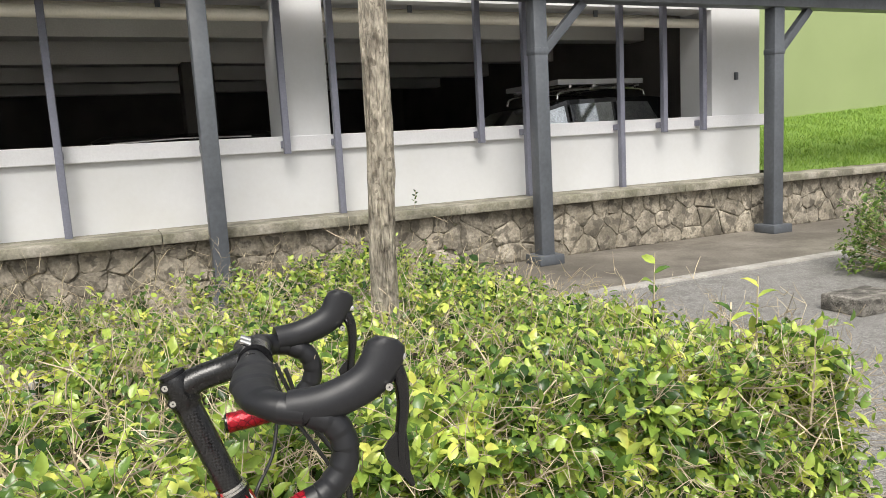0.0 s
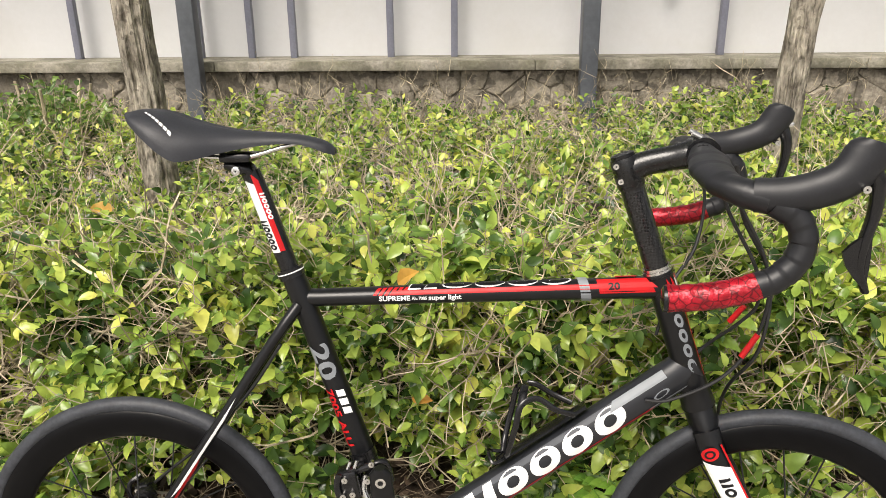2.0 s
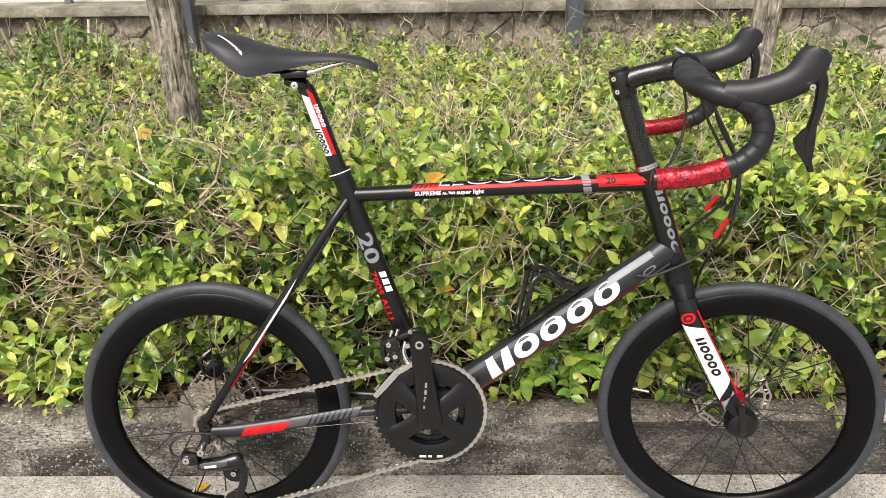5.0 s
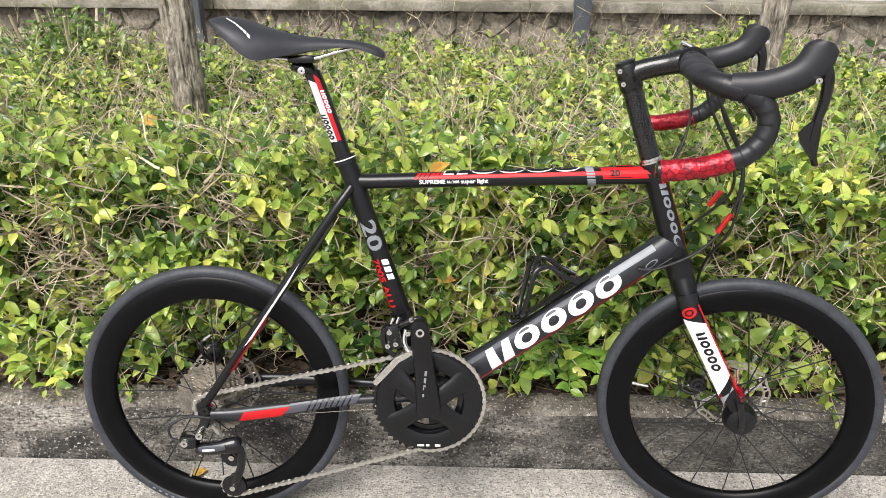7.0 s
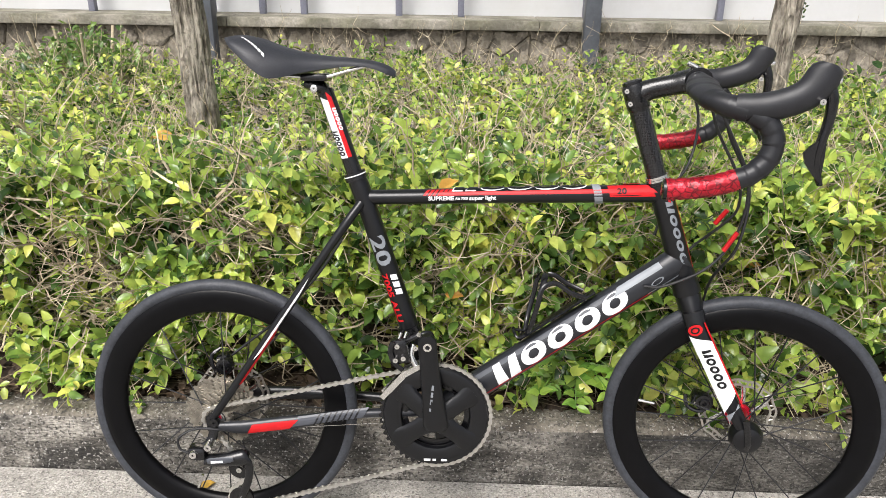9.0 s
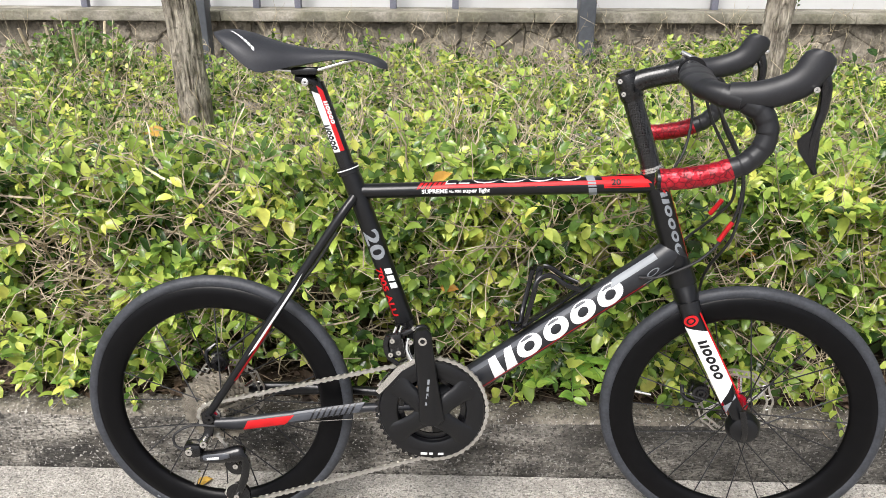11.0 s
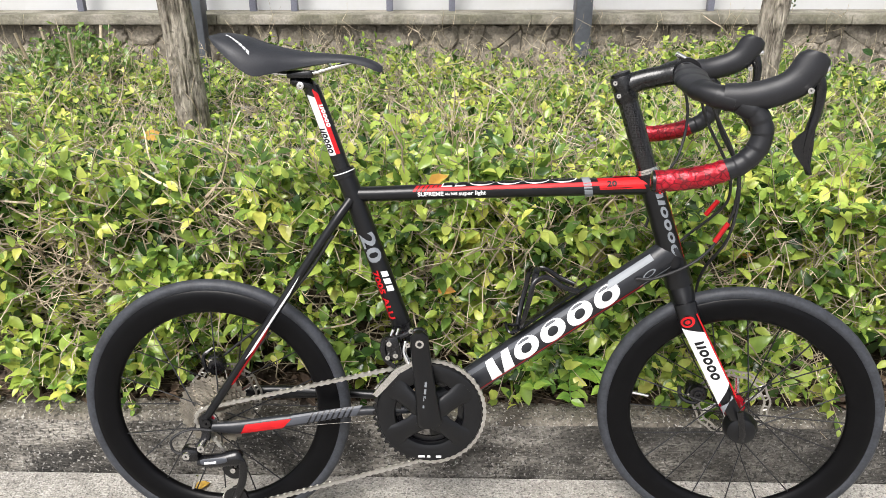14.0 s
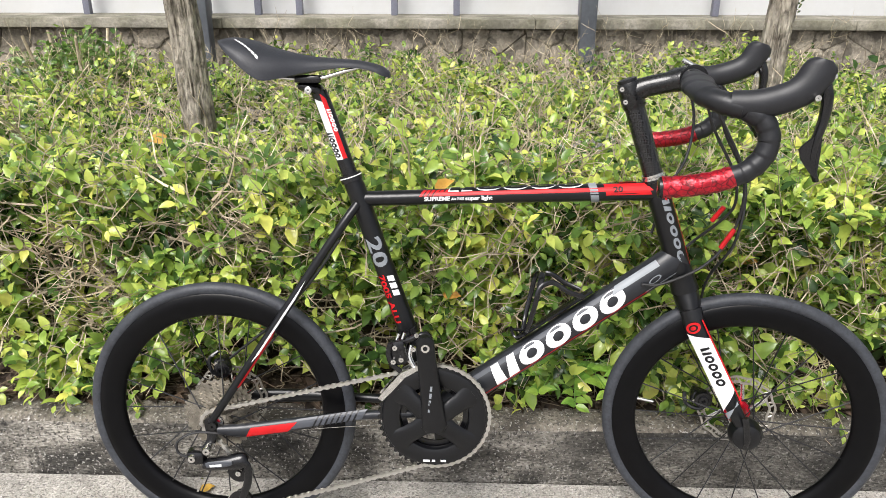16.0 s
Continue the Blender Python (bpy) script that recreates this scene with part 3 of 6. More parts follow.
def roof_post(x, w, brace=True):
    root = new("walkway_post")
    root.matrix_world = pose(x, 4.75, 0.006)
    tagged(root, "grey painted steel post standing before the stone wall", "post", post_group)
    part("column", boxes(((-w / 2, -w / 2, 0), (w / 2, w / 2, 2.32)), bevel=0.012), M["steel"], root)
    part("base_plate", boxes(((-w * 0.95, -w * 0.95, 0), (w * 0.95, w * 0.95, 0.09)), bevel=0.01), M["steel"], root)
    if brace:
        bm = bmesh.new()
        box(bm, (-0.04, -0.035, 0), (0.04, 0.035, 0.62), 0.006)
        bmesh.ops.transform(bm, matrix=pose(w / 2 - 0.02, 0, 1.86, 0, 45, 0), verts=bm.verts)
        part("brace", bm, M["steel"], root)
        part("bracket", boxes(((-w / 2 - 0.005, -w / 2 - 0.005, 1.84), (w / 2 + 0.005, w / 2 + 0.005, 1.90)), bevel=0.01), M["steel"], root)
    return root


for x, w in ((-4.4, 0.125), (-1.6, 0.125), (1.38, 0.125), (4.2, 0.135), (7.05, 0.14), (9.8, 0.14)):
    roof_post(x, w, x > 2)
beam = part("walkway_roof_beam", boxes(((-8, 4.66, 2.31), (13, 4.84, 2.47)), ((-8, 4.5, 2.47), (13, 5.3, 2.5)), bevel=0.006), M["steel"])
tagged(beam, "dark grey steel roof beam carried by the walkway posts", "beam", "")

# thin blue-grey posts screwed to the parapet
for x, low in ((-5.3, 1), (-3.9, 1), (-2.76, 1), (-1.73, 1), (-1.3, 1), (-0.95, 1), (-0.15, 1), (0.37, 1), (1.41, 1), (2.07, 0), (2.51, 1), (3.9, 0), (4.4, 1), (5.52, 1), (6.08, 0), (6.62, 0)):
    rod = new("facade_post")
    rod.matrix_world = pose(x, 5.3, 0)
    tagged(rod, "slim blue-grey steel post before the white parapet", "post", "facade posts")
    part("tube", boxes(((-0.027, -0.03, COPE_Z if low else 1.12), (0.027, 0.03, 2.8)), bevel=0.005), M["rod"], rod)
    part("fixing", boxes(((-0.03, 0.028, 1.17), (0.03, 0.106, 1.23)), bevel=0.004), M["rod"], rod)

# grass bank and green building at the far end
bm = bmesh.new()
nx, ny = 40, 24
grid = [[bm.verts.new((END_X + 0.02 + 12 * i / nx, 5.2 + 6.5 * (j / ny) ** 1.1, COPE_Z - 0.02 + 1.95 * (j / ny) * (0.45 + 0.55 * i / nx) + 0.04 * noise.noise(Vector((i * 0.7, j * 0.7, 3))))) for j in range(ny + 1)] for i in range(nx + 1)]
for i in range(nx):
    for j in range(ny):
        bm.faces.new((grid[i][j], grid[i + 1][j], grid[i + 1][j + 1], grid[i][j + 1]))
bank = part("grass_bank", bm, M["lawn"])
tagged(bank, "bright green mown grass bank above the stone wall", "lawn", kind="structure")
green = part("wall_green", boxes(((END_X + 0.3, 8.6, 0), (30, 8.9, 6))), M["green_wall"], smooth=False)
tagged(green, "plain pale green painted wall behind the grass bank", "wall", kind="structure")


# ---- the bicycle ----
# built upright along x from the rear axle, drive side towards -y, then leaned
bike = new("road_bicycle")
bike.matrix_world = pose(0, 0, 0.0, -7.45, 0, 0)
tagged(bike, "black and red small-wheeled road bicycle leaning by the kerb", "bicycle")
R_OUT, R_RIM, R_IN = 0.2525, 0.2308, 0.190
REAR, FRONT = (0.0, 0.0, R_OUT), (0.972, 0.0, R_OUT)
BB = (0.403, 0.0, 0.27)
HT_BOT = Vector((0.848, 0, 0.507))
HT_TOP = HT_BOT + 0.2 * Vector((-0.329, 0, 0.944))
AXIS = (HT_TOP - HT_BOT).normalized()
STEER = Matrix.Translation(HT_BOT) @ Matrix.Rotation(radians(-10), 4, AXIS) @ Matrix.Translation(-HT_BOT)


def turned(bm, m=None):
    bmesh.ops.transform(bm, matrix=m or STEER, verts=bm.verts)
    return bm


def tyre_bm(c):
    prof = []
    for k in range(25):
        a = radians(-62 + 304 * k / 24)
        prof.append((R_OUT - 0.0118 + 0.0118 * math.sin(a), 0.0128 * math.cos(a)))
    return lathe(prof, c, 96)


def rim_bm(c):
    return lathe([(R_RIM + 0.004, -0.0095), (R_RIM, -0.0125), (R_RIM - 0.012, -0.0135), (R_IN + 0.012, -0.0115), (R_IN + 0.004, -0.008), (R_IN, -0.003),
                  (R_IN, 0.003), (R_IN + 0.004, 0.008), (R_IN + 0.012, 0.0115), (R_RIM - 0.012, 0.0135), (R_RIM, 0.0125), (R_RIM + 0.004, 0.0095)], c, 96)


def wheel(c, name, steer, half, spokes):
    fix = STEER if steer else Matrix.Identity(4)
    rim = part(name, turned(rim_bm(c), fix), M["rim"], bike, "deep matt black rim wheel")
    part("tyre", turned(tyre_bm(c), fix), M["rubber"], rim, "slick dark grey rubber tyre")
    hub = part("hub", turned(lathe([(0.006, -half), (0.012, -half), (0.013, -half + 0.008), (0.022, -half + 0.012), (0.022, -half + 0.018), (0.017, -half + 0.022),
                                     (0.017, half - 0.02), (0.024, half - 0.018), (0.024, half - 0.012), (0.006, half)], c, 24), fix), M["red_metal"], rim, "red anodised hub")
    for k in range(spokes):
        a = 2 * math.pi * k / spokes
        side = -1 if k % 2 else 1
        b = a + (0.9 if (k // 2) % 2 else -0.9)
        y = side * (half - 0.018)
        p = (c[0] + 0.021 * math.cos(b), y, c[2] + 0.021 * math.sin(b))
        q = (c[0] + (R_IN + 0.003) * math.cos(a), side * 0.002, c[2] + (R_IN + 0.003) * math.sin(a))
        part("spoke", turned(sweep([p, q], 0.0013, 5), fix), M["spoke"], rim)
    a = radians(172 if steer else 250)
    v = [(c[0] + r * math.cos(a), 0, c[2] + r * math.sin(a)) for r in (R_IN + 0.002, R_IN - 0.012, R_IN - 0.03)]
    part("valve", turned(sweep(v, [0.0035, 0.003, 0.0028], 8), fix), M["chrome"], rim, "silver valve stem")
    return rim, fix


rear_wheel, _ = wheel(REAR, "rear_wheel", False, 0.062, 20)
front_wheel, _ = wheel(FRONT, "front_wheel", True, 0.05, 20)


def on_axis(d):
    """A point of the steering axis, d metres above the crown."""
    return HT_BOT + AXIS * d


def cyl(a, b, r, n=20, bm=None, r2=None):
    return sweep([a, b], [r, r if r2 is None else r2], n, bm)


# --- main frame ---
ST_TOP, DT_A, DT_B = (0.262, 0, 0.682), (0.418, 0, 0.268), (0.838, 0, 0.569)
TT_A, TT_B = (0.268, 0, 0.6625), (0.788, 0, 0.682)
frame_tube = part("seat_tube", sweep([(0.2545, 0, 0.700), ST_TOP, (0.30, 0, 0.57), (0.36, 0, 0.395), (0.402, 0, 0.274)], [0.0165, 0.0175, 0.0172, 0.0178, 0.019], 24), M["frame"], bike)
top_tube = part("top_tube", sweep([TT_A, (0.30, 0, 0.6635), (0.52, 0, 0.672), (0.74, 0, 0.680), TT_B], [(0.0135, 0.014), (0.013, 0.0145), (0.014, 0.017), (0.0155, 0.019), (0.0175, 0.019)], 28), M["frame"], bike)
down_tube = part("down_tube", sweep([DT_A, (0.50, 0, 0.327), (0.66, 0, 0.441), (0.80, 0, 0.541), DT_B], [(0.024, 0.024), (0.0265, 0.0225), (0.0265, 0.0225), (0.026, 0.0225), (0.027, 0.02)], 32), M["slate_sheen"], bike)
head_tube = part("head_tube", sweep([on_axis(-0.004), on_axis(0.012), on_axis(0.05), on_axis(0.16), on_axis(0.19), on_axis(0.204)], [0.0245, 0.0235, 0.0205, 0.0195, 0.0205, 0.0205], 28), M["frame"], bike)
shell = part("bottom_bracket", lathe([(0.014, -0.045), (0.023, -0.045), (0.0235, -0.036), (0.0235, 0.036), (0.023, 0.045), (0.014, 0.045)], BB, 28), M["frame"], bike)
for s in (-1, 1):
    part("seat_stay", sweep(curve([(0.266, s * 0.012, 0.655), (0.235, s * 0.03, 0.612), (0.15, s * 0.047, 0.487), (0.05, s * 0.058, 0.338), (-0.004, s * 0.062, 0.258)], 5), [0.0082 - 0.00005 * k for k in range(21)], 14), M["frame"], bike)
    # near stay takes the lighter slate for its sheen, the far one stays black
    part("chain_stay", sweep(curve([(0.008, s * 0.062, 0.243 + (0.010 if s > 0 else 0)), (0.06, s * 0.06, 0.2415 + (0.012 if s > 0 else 0)), (0.15, s * 0.055, 0.253 + (0.004 if s > 0 else 0)), (0.25, s * 0.045, 0.266 - (0.006 if s > 0 else 0)), (0.385, s * 0.03, 0.268 - (0.008 if s > 0 else 0))], 5), [(0.0085 + 0.0052 * math.sin(math.pi * min(1, k / 14)), 0.009) for k in range(21)], 16), M["slate_sheen" if s < 0 else "frame"], bike)
    part("dropout", plate([(-0.016, 0.262), (-0.006, 0.27), (0.012, 0.256), (0.024, 0.246), (0.018, 0.232), (0.002, 0.236), (-0.006, 0.226), (-0.014, 0.236)], s * 0.062 - 0.004, s * 0.062 + 0.004), M["gloss"], bike)
part("seat_clamp", sweep([(0.2565, 0, 0.694), (0.252, 0, 0.707)], 0.0195, 24), M["gloss"], bike, "black seat clamp ring")
part("clamp_band", sweep([(0.254, 0, 0.7012), (0.2534, 0, 0.703)], 0.0198, 24), M["white_ink"], bike)

# --- seatpost and saddle ---
post = part("seatpost", sweep(curve([(0.2535, 0, 0.702), (0.235, 0, 0.757), (0.214, 0, 0.818), (0.203, 0, 0.846)], 4), 0.0137, 24), M["gloss"], bike, "gloss black seatpost with white and red stripes")
part("clamp_head", sweep(curve([(0.205, 0, 0.840), (0.202, 0, 0.848), (0.191, 0, 0.853), (0.172, 0, 0.857)], 4), [(0.010, 0.014), (0.0095, 0.015), (0.0095, 0.016), (0.010, 0.017), (0.0105, 0.018), (0.0105, 0.019), (0.011, 0.02), (0.011, 0.02), (0.011, 0.021), (0.011, 0.021), (0.0105, 0.021), (0.01, 0.021), (0.008, 0.02)], 18), M["gloss"], post)
part("rail_clamp", boxes(((0.168, -0.03, 0.861), (0.212, 0.03, 0.8735)), bevel=0.004), M["gloss"], post)
part("clamp_bolt", lathe([(0.0015, -0.027), (0.004, -0.0275), (0.0062, -0.0265), (0.0062, 0.0265), (0.0015, 0.027)], (0.190, 0, 0.849), 14), M["chrome"], post, "silver clamp bolt")
SADDLE = [(0.048, 0.040, 0.931, 0.926), (0.060, 0.056, 0.934, 0.914), (0.080, 0.066, 0.934, 0.896), (0.102, 0.070, 0.930, 0.877), (0.122, 0.0685, 0.923, 0.866), (0.145, 0.060, 0.916, 0.868), (0.17, 0.047, 0.910, 0.874),
          (0.20, 0.035, 0.905, 0.880), (0.235, 0.027, 0.902, 0.885), (0.27, 0.0225, 0.899, 0.886), (0.297, 0.0195, 0.894, 0.880), (0.314, 0.0165, 0.888, 0.873), (0.325, 0.009, 0.880, 0.870)]
bm = bmesh.new()
rings = []
for x, w, t, b in curve(SADDLE, 4):
    ring = []
    for k in range(25):
        a = math.pi * k / 24
        c, s = math.cos(a), math.sin(a)
        groove = 0.004 * math.exp(-(c / 0.18) ** 2) * min(1, max(0, (x - 0.07) * 20)) * min(1, max(0, (0.28 - x) * 15))
        ring.append(bm.verts.new((x, w * c, b + (t - b) * s ** 0.8 - groove)))
    for k in (3, 2, 1):
        ring.append(bm.verts.new((x, -w * (0.5 - k * 0.25) * 1.7, b + (t - b) * 0.35)))
    rings.append(ring)
for a, b in zip(rings, rings[1:]):
    for k in range(28):
        bm.faces.new((a[k], a[(k + 1) % 28], b[(k + 1) % 28], b[k]))
bm.faces.new(rings[0])
bm.faces.new(rings[-1][::-1])
saddle = part("saddle", bm, M["saddle"], bike, "slim black racing saddle with white lettering")
for s in (-1, 1):
    part("rail", sweep(curve([(0.085, s * 0.028, 0.892), (0.125, s * 0.024, 0.874), (0.165, s * 0.022, 0.868), (0.205, s * 0.022, 0.868), (0.25, s * 0.018, 0.880), (0.285, s * 0.011, 0.890)], 5), 0.0033, 10), M["chrome"], saddle, "polished steel saddle rail")

# --- fork, headset, stem and bar: all turned with the steering ---
fork = part("fork", turned(sweep([on_axis(0.0), on_axis(-0.012), on_axis(-0.028), on_axis(-0.05)], [(0.0215, 0.0235), (0.0225, 0.027), (0.022, 0.036), (0.017, 0.04)], 26)), M["frame"], bike, "black fork with white and red blades")
for s in (-1, 1):
    part("fork_blade", turned(sweep(curve([(0.858, s * 0.03, 0.478), (0.872, s * 0.04, 0.440), (0.905, s * 0.047, 0.378), (0.941, s * 0.052, 0.312), (0.966, s * 0.055, 0.268), (0.972, s * 0.055, 0.248)], 5),
                                      [(0.0195 - 0.0004 * k, 0.0125 - 0.0002 * k) for k in range(26)], 18)), M["frame"], fork)
for d0, d1, r, mt in ((0.2045, 0.209, 0.0215, "gloss"), (0.209, 0.2125, 0.0205, "chrome"), (0.213, 0.2175, 0.0195, "chrome")):
    part("headset_ring", turned(sweep([on_axis(d0), on_axis(d1)], r, 26)), M[mt], bike)
spacers = part("steerer_spacer", turned(sweep([on_axis(0.218), on_axis(0.335)], 0.0168, 26)), M["weave"], bike, "tall carbon weave steerer spacers")
part("headset_ring", turned(sweep([on_axis(-0.006), on_axis(0.001)], 0.0235, 26)), M["gloss"], bike)
CLAMP = Vector((0.822, 0, 0.874))
stem = part("stem", turned(sweep(curve([tuple(on_axis(0.357) + Vector((-0.004, 0, 0))), (0.752, 0, 0.857), (0.787, 0, 0.8655), (0.820, 0, 0.8735)], 4), [(0.02, 0.018), (0.0198, 0.018), (0.0185, 0.0175), (0.018, 0.017), (0.0172, 0.0165), (0.017, 0.0165), (0.017, 0.0165), (0.017, 0.0165), (0.0172, 0.017), (0.0178, 0.019), (0.019, 0.021), (0.02, 0.022), (0.02, 0.022)], 24)), M["carbon"], bike, "gloss carbon stem")
part("steerer_clamp", turned(sweep([on_axis(0.335), on_axis(0.340), on_axis(0.374), on_axis(0.379)], [0.018, 0.0195, 0.0195, 0.018], 26)), M["carbon"], stem)
part("top_cap", turned(sweep([on_axis(0.379), on_axis(0.384), on_axis(0.3855)], [0.0165, 0.0165, 0.012], 24)), M["gloss"], stem)
for d in (0.346, 0.368):
    part("clamp_bolt", turned(lathe([(0.001, -0.0175), (0.004, -0.0175), (0.0042, -0.010), (0.0042, 0.011), (0.001, 0.011)], tuple(on_axis(d) + Vector((-0.0125, 0, 0.0))), 12)), M["chrome"], stem, "silver bolt")
    part("bolt_lug", turned(sweep([on_axis(d) + Vector((-0.0125, -0.015, 0.0)), on_axis(d) + Vector((-0.0125, 0.014, 0.0))], 0.0065, 12)), M["carbon"], stem)
part("faceplate", turned(sweep([CLAMP + Vector((0.004, -0.024, 0)), CLAMP + Vector((0.004, 0.024, 0))], 0.0222, 26)), M["gloss"], stem)
for s in (-1, 1):
    part("faceplate_bolt", turned(sweep([CLAMP + Vector((0.0, s * 0.014, 0.021)), CLAMP + Vector((-0.012, s * 0.014, 0.027))], 0.0042, 10)), M["chrome"], stem, "silver bolt")

bar = part("handlebar", turned(sweep([(0.822, -0.05, 0.874), (0.822, 0.05, 0.874)], [0.0158, 0.0158], 20, up=(0, 0, 1))), M["gloss"], bike, "drop handlebar with black tape and red ends")


def taped(points, radii, name, material, label, wraps, seed):
    """Bar tape: a swept skin with the overlapping ridges of the windings."""
    pts = curve(points, 10)
    n = len(pts)
    out = []
    for i in range(n):
        f = i / (n - 1) * (len(radii) - 1)
        k = min(int(f), len(radii) - 2)
        a, b = radii[k], radii[k + 1]
        step = (i / n * wraps) % 1
        g = 1.0 + 0.085 * step - 0.04
        out.append(((a[0] + (b[0] - a[0]) * (f - k)) * g, (a[1] + (b[1] - a[1]) * (f - k)) * g))
    return part(name, turned(sweep(pts, out, 20, up=(0, 0.2, 1))), material, bar, label)


for s in (-1, 1):
    lift = Matrix.Translation((0, 0, 0.011 if s > 0 else 0.003))
    taped([(0.823, s * 0.03, 0.875), (0.824, s * 0.08, 0.873), (0.822, s * 0.13, 0.868), (0.831, s * 0.172, 0.860), (0.853, s * 0.192, 0.853), (0.874, s * 0.199, 0.849)],
          [(0.0175, 0.0165), (0.025, 0.0125), (0.0255, 0.0135), (0.023, 0.0155), (0.0185, 0.0165), (0.0155, 0.0155)], "top_tape", M["tape"], "matt black bar tape", 5, 1)
    taped([(0.878, s * 0.2, 0.846), (0.901, s * 0.201, 0.832), (0.911, s * 0.203, 0.808), (0.905, s * 0.205, 0.782), (0.886, s * 0.207, 0.762), (0.868, s * 0.208, 0.7535)],
          [(0.0152, 0.0152)] * 6, "drop_tape", M["tape"], "matt black bar tape", 7, 2)
    taped([(0.873, s * 0.2078, 0.7555), (0.845, s * 0.209, 0.7455), (0.81, s * 0.211, 0.7385), (0.772, s * 0.213, 0.735)], [(0.0157, 0.0157)] * 4, "red_tape", M["tape_red"], "metallic red crackle bar tape", 6, 3)
    part("end_plug", turned(sweep([(0.773, s * 0.213, 0.735), (0.768, s * 0.213, 0.735), (0.766, s * 0.213, 0.735)], [0.015, 0.015, 0.011], 20)), M["gloss"], bar)
    hood = part("brake_hood", turned(turned(sweep(curve([(0.858, s * 0.193, 0.850), (0.893, s * 0.2, 0.852), (0.928, s * 0.201, 0.862), (0.949, s * 0.201, 0.875), (0.962, s * 0.2, 0.894), (0.968, s * 0.199, 0.912)], 6),
                       [(r, 0.0185 - 0.00012 * k) for k, r in enumerate(np.interp(np.linspace(0, 1, 31), [0, 0.2, 0.45, 0.65, 0.82, 0.94, 1], [0.0192, 0.0203, 0.0208, 0.0225, 0.0235, 0.0205, 0.012]))], 22), lift)), M["hood"], bar, "black ribbed rubber brake hood")
    blade = curve([(0.970, s * 0.2, 0.888), (0.978, s * 0.2, 0.868), (0.978, s * 0.2, 0.838), (0.972, s * 0.2, 0.806), (0.971, s * 0.199, 0.777), (0.980, s * 0.198, 0.750)], 5)
    lever = part("brake_lever", turned(sweep(blade, [(r, 0.009) for r in np.interp(np.linspace(0, 1, 26), [0, 0.15, 0.5, 0.8, 1], [0.010, 0.0085, 0.0065, 0.0058, 0.004])], 14)), M["gloss"], bar, "gloss black brake lever")
    part("shift_paddle", turned(plate([(0.977, 0.838), (0.970, 0.814), (0.958, 0.803), (0.951, 0.794), (0.955, 0.780), (0.966, 0.765), (0.978, 0.752), (0.979, 0.79)], s * 0.203 - 0.003, s * 0.203 + 0.003)), M["gloss"], lever)
    part("pivot_pin", turned(lathe([(0.001, -0.0195), (0.0042, -0.0195), (0.0045, -0.017), (0.0045, 0.017), (0.001, 0.0195)], (0.962, s * 0.2, 0.866), 12)), M["chrome"], lever, "silver pivot")
    part("name_plate", turned(boxes(((0.972, s * 0.2 - 0.007, 0.889), (0.9865, s * 0.2 + 0.007, 0.898)), bevel=0.0035)), M["chrome"], hood, "bright metal cap")

# --- crankset ---
CY = -0.047
bm = bmesh.new()
TEETH = 50
for y0, y1 in ((CY - 0.0025, CY + 0.0025),):
    outer, inner = [], []
    n = TEETH * 4
    for y in (y0, y1):
        outer.append([bm.verts.new((BB[0] + (0.1035 if k % 4 < 2 else 0.0985) * math.cos(2 * math.pi * k / n), y, BB[2] + (0.1035 if k % 4 < 2 else 0.0985) * math.sin(2 * math.pi * k / n))) for k in range(n)])
        inner.append([bm.verts.new((BB[0] + 0.078 * math.cos(2 * math.pi * k / n), y, BB[2] + 0.078 * math.sin(2 * math.pi * k / n))) for k in range(n)])
    for k in range(n):
        j = (k + 1) % n
        bm.faces.new((outer[0][k], outer[0][j], inner[0][j], inner[0][k]))
        bm.faces.new((outer[1][j], outer[1][k], inner[1][k], inner[1][j]))
        bm.faces.new((outer[0][j], outer[0][k], outer[1][k], outer[1][j]))
        bm.faces.new((inner[0][k], inner[0][j], inner[1][j], inner[1][k]))
ring = part("chainring", bm, M["gloss"], bike, "large black chainring", smooth=False)
part("ring_cover", lathe([(0.0965, CY - 0.003), (0.094, CY - 0.0085), (0.088, CY - 0.0105), (0.070, CY - 0.0095), (0.064, CY - 0.0075), (0.062, CY - 0.003), (0.062, CY + 0.002), (0.0965, CY + 0.002)], BB, 80), M["frame"], ring)
part("inner_chainring", lathe([(0.066, CY + 0.005), (0.066, CY + 0.0085), (0.052, CY + 0.0085), (0.052, CY + 0.005)], BB, 60), M["gloss"], ring)
for a in (35, 140, 215, 322):
    c, s = math.cos(radians(a)), math.sin(radians(a))
    part("spider_arm", sweep([(BB[0] + c * d, CY - y, BB[2] + s * d) for d, y in ((0.012, 0.012), (0.035, 0.011), (0.06, 0.008), (0.085, 0.006))], [(0.022, 0.007), (0.0175, 0.0075), (0.018, 0.0065), (0.029, 0.005)], 14, up=(0, 1, 0)), M["frame"], ring)
for k in range(5):
    part("ring_rivet", lathe([(0.001, CY - 0.004), (0.0022, CY - 0.004), (0.0022, CY), (0.001, CY)], (BB[0] + 0.0965 * math.cos(2.1 + k * 1.15), 0, BB[2] + 0.0965 * math.sin(2.1 + k * 1.15)), 8), M["chrome"], ring)
crank = part("crank_arm", sweep(curve([(0.405, -0.068, 0.252), (0.403, -0.070, 0.27), (0.398, -0.073, 0.32), (0.392, -0.077, 0.375), (0.3885, -0.080, 0.415), (0.387, -0.081, 0.438)], 5),
                                [(r, 0.0085) for r in np.interp(np.linspace(0, 1, 26), [0, 0.12, 0.4, 0.75, 0.92, 1], [0.018, 0.0235, 0.0187, 0.0165, 0.0158, 0.008])], 18), M["frame"], bike, "black crank arm pointing up")
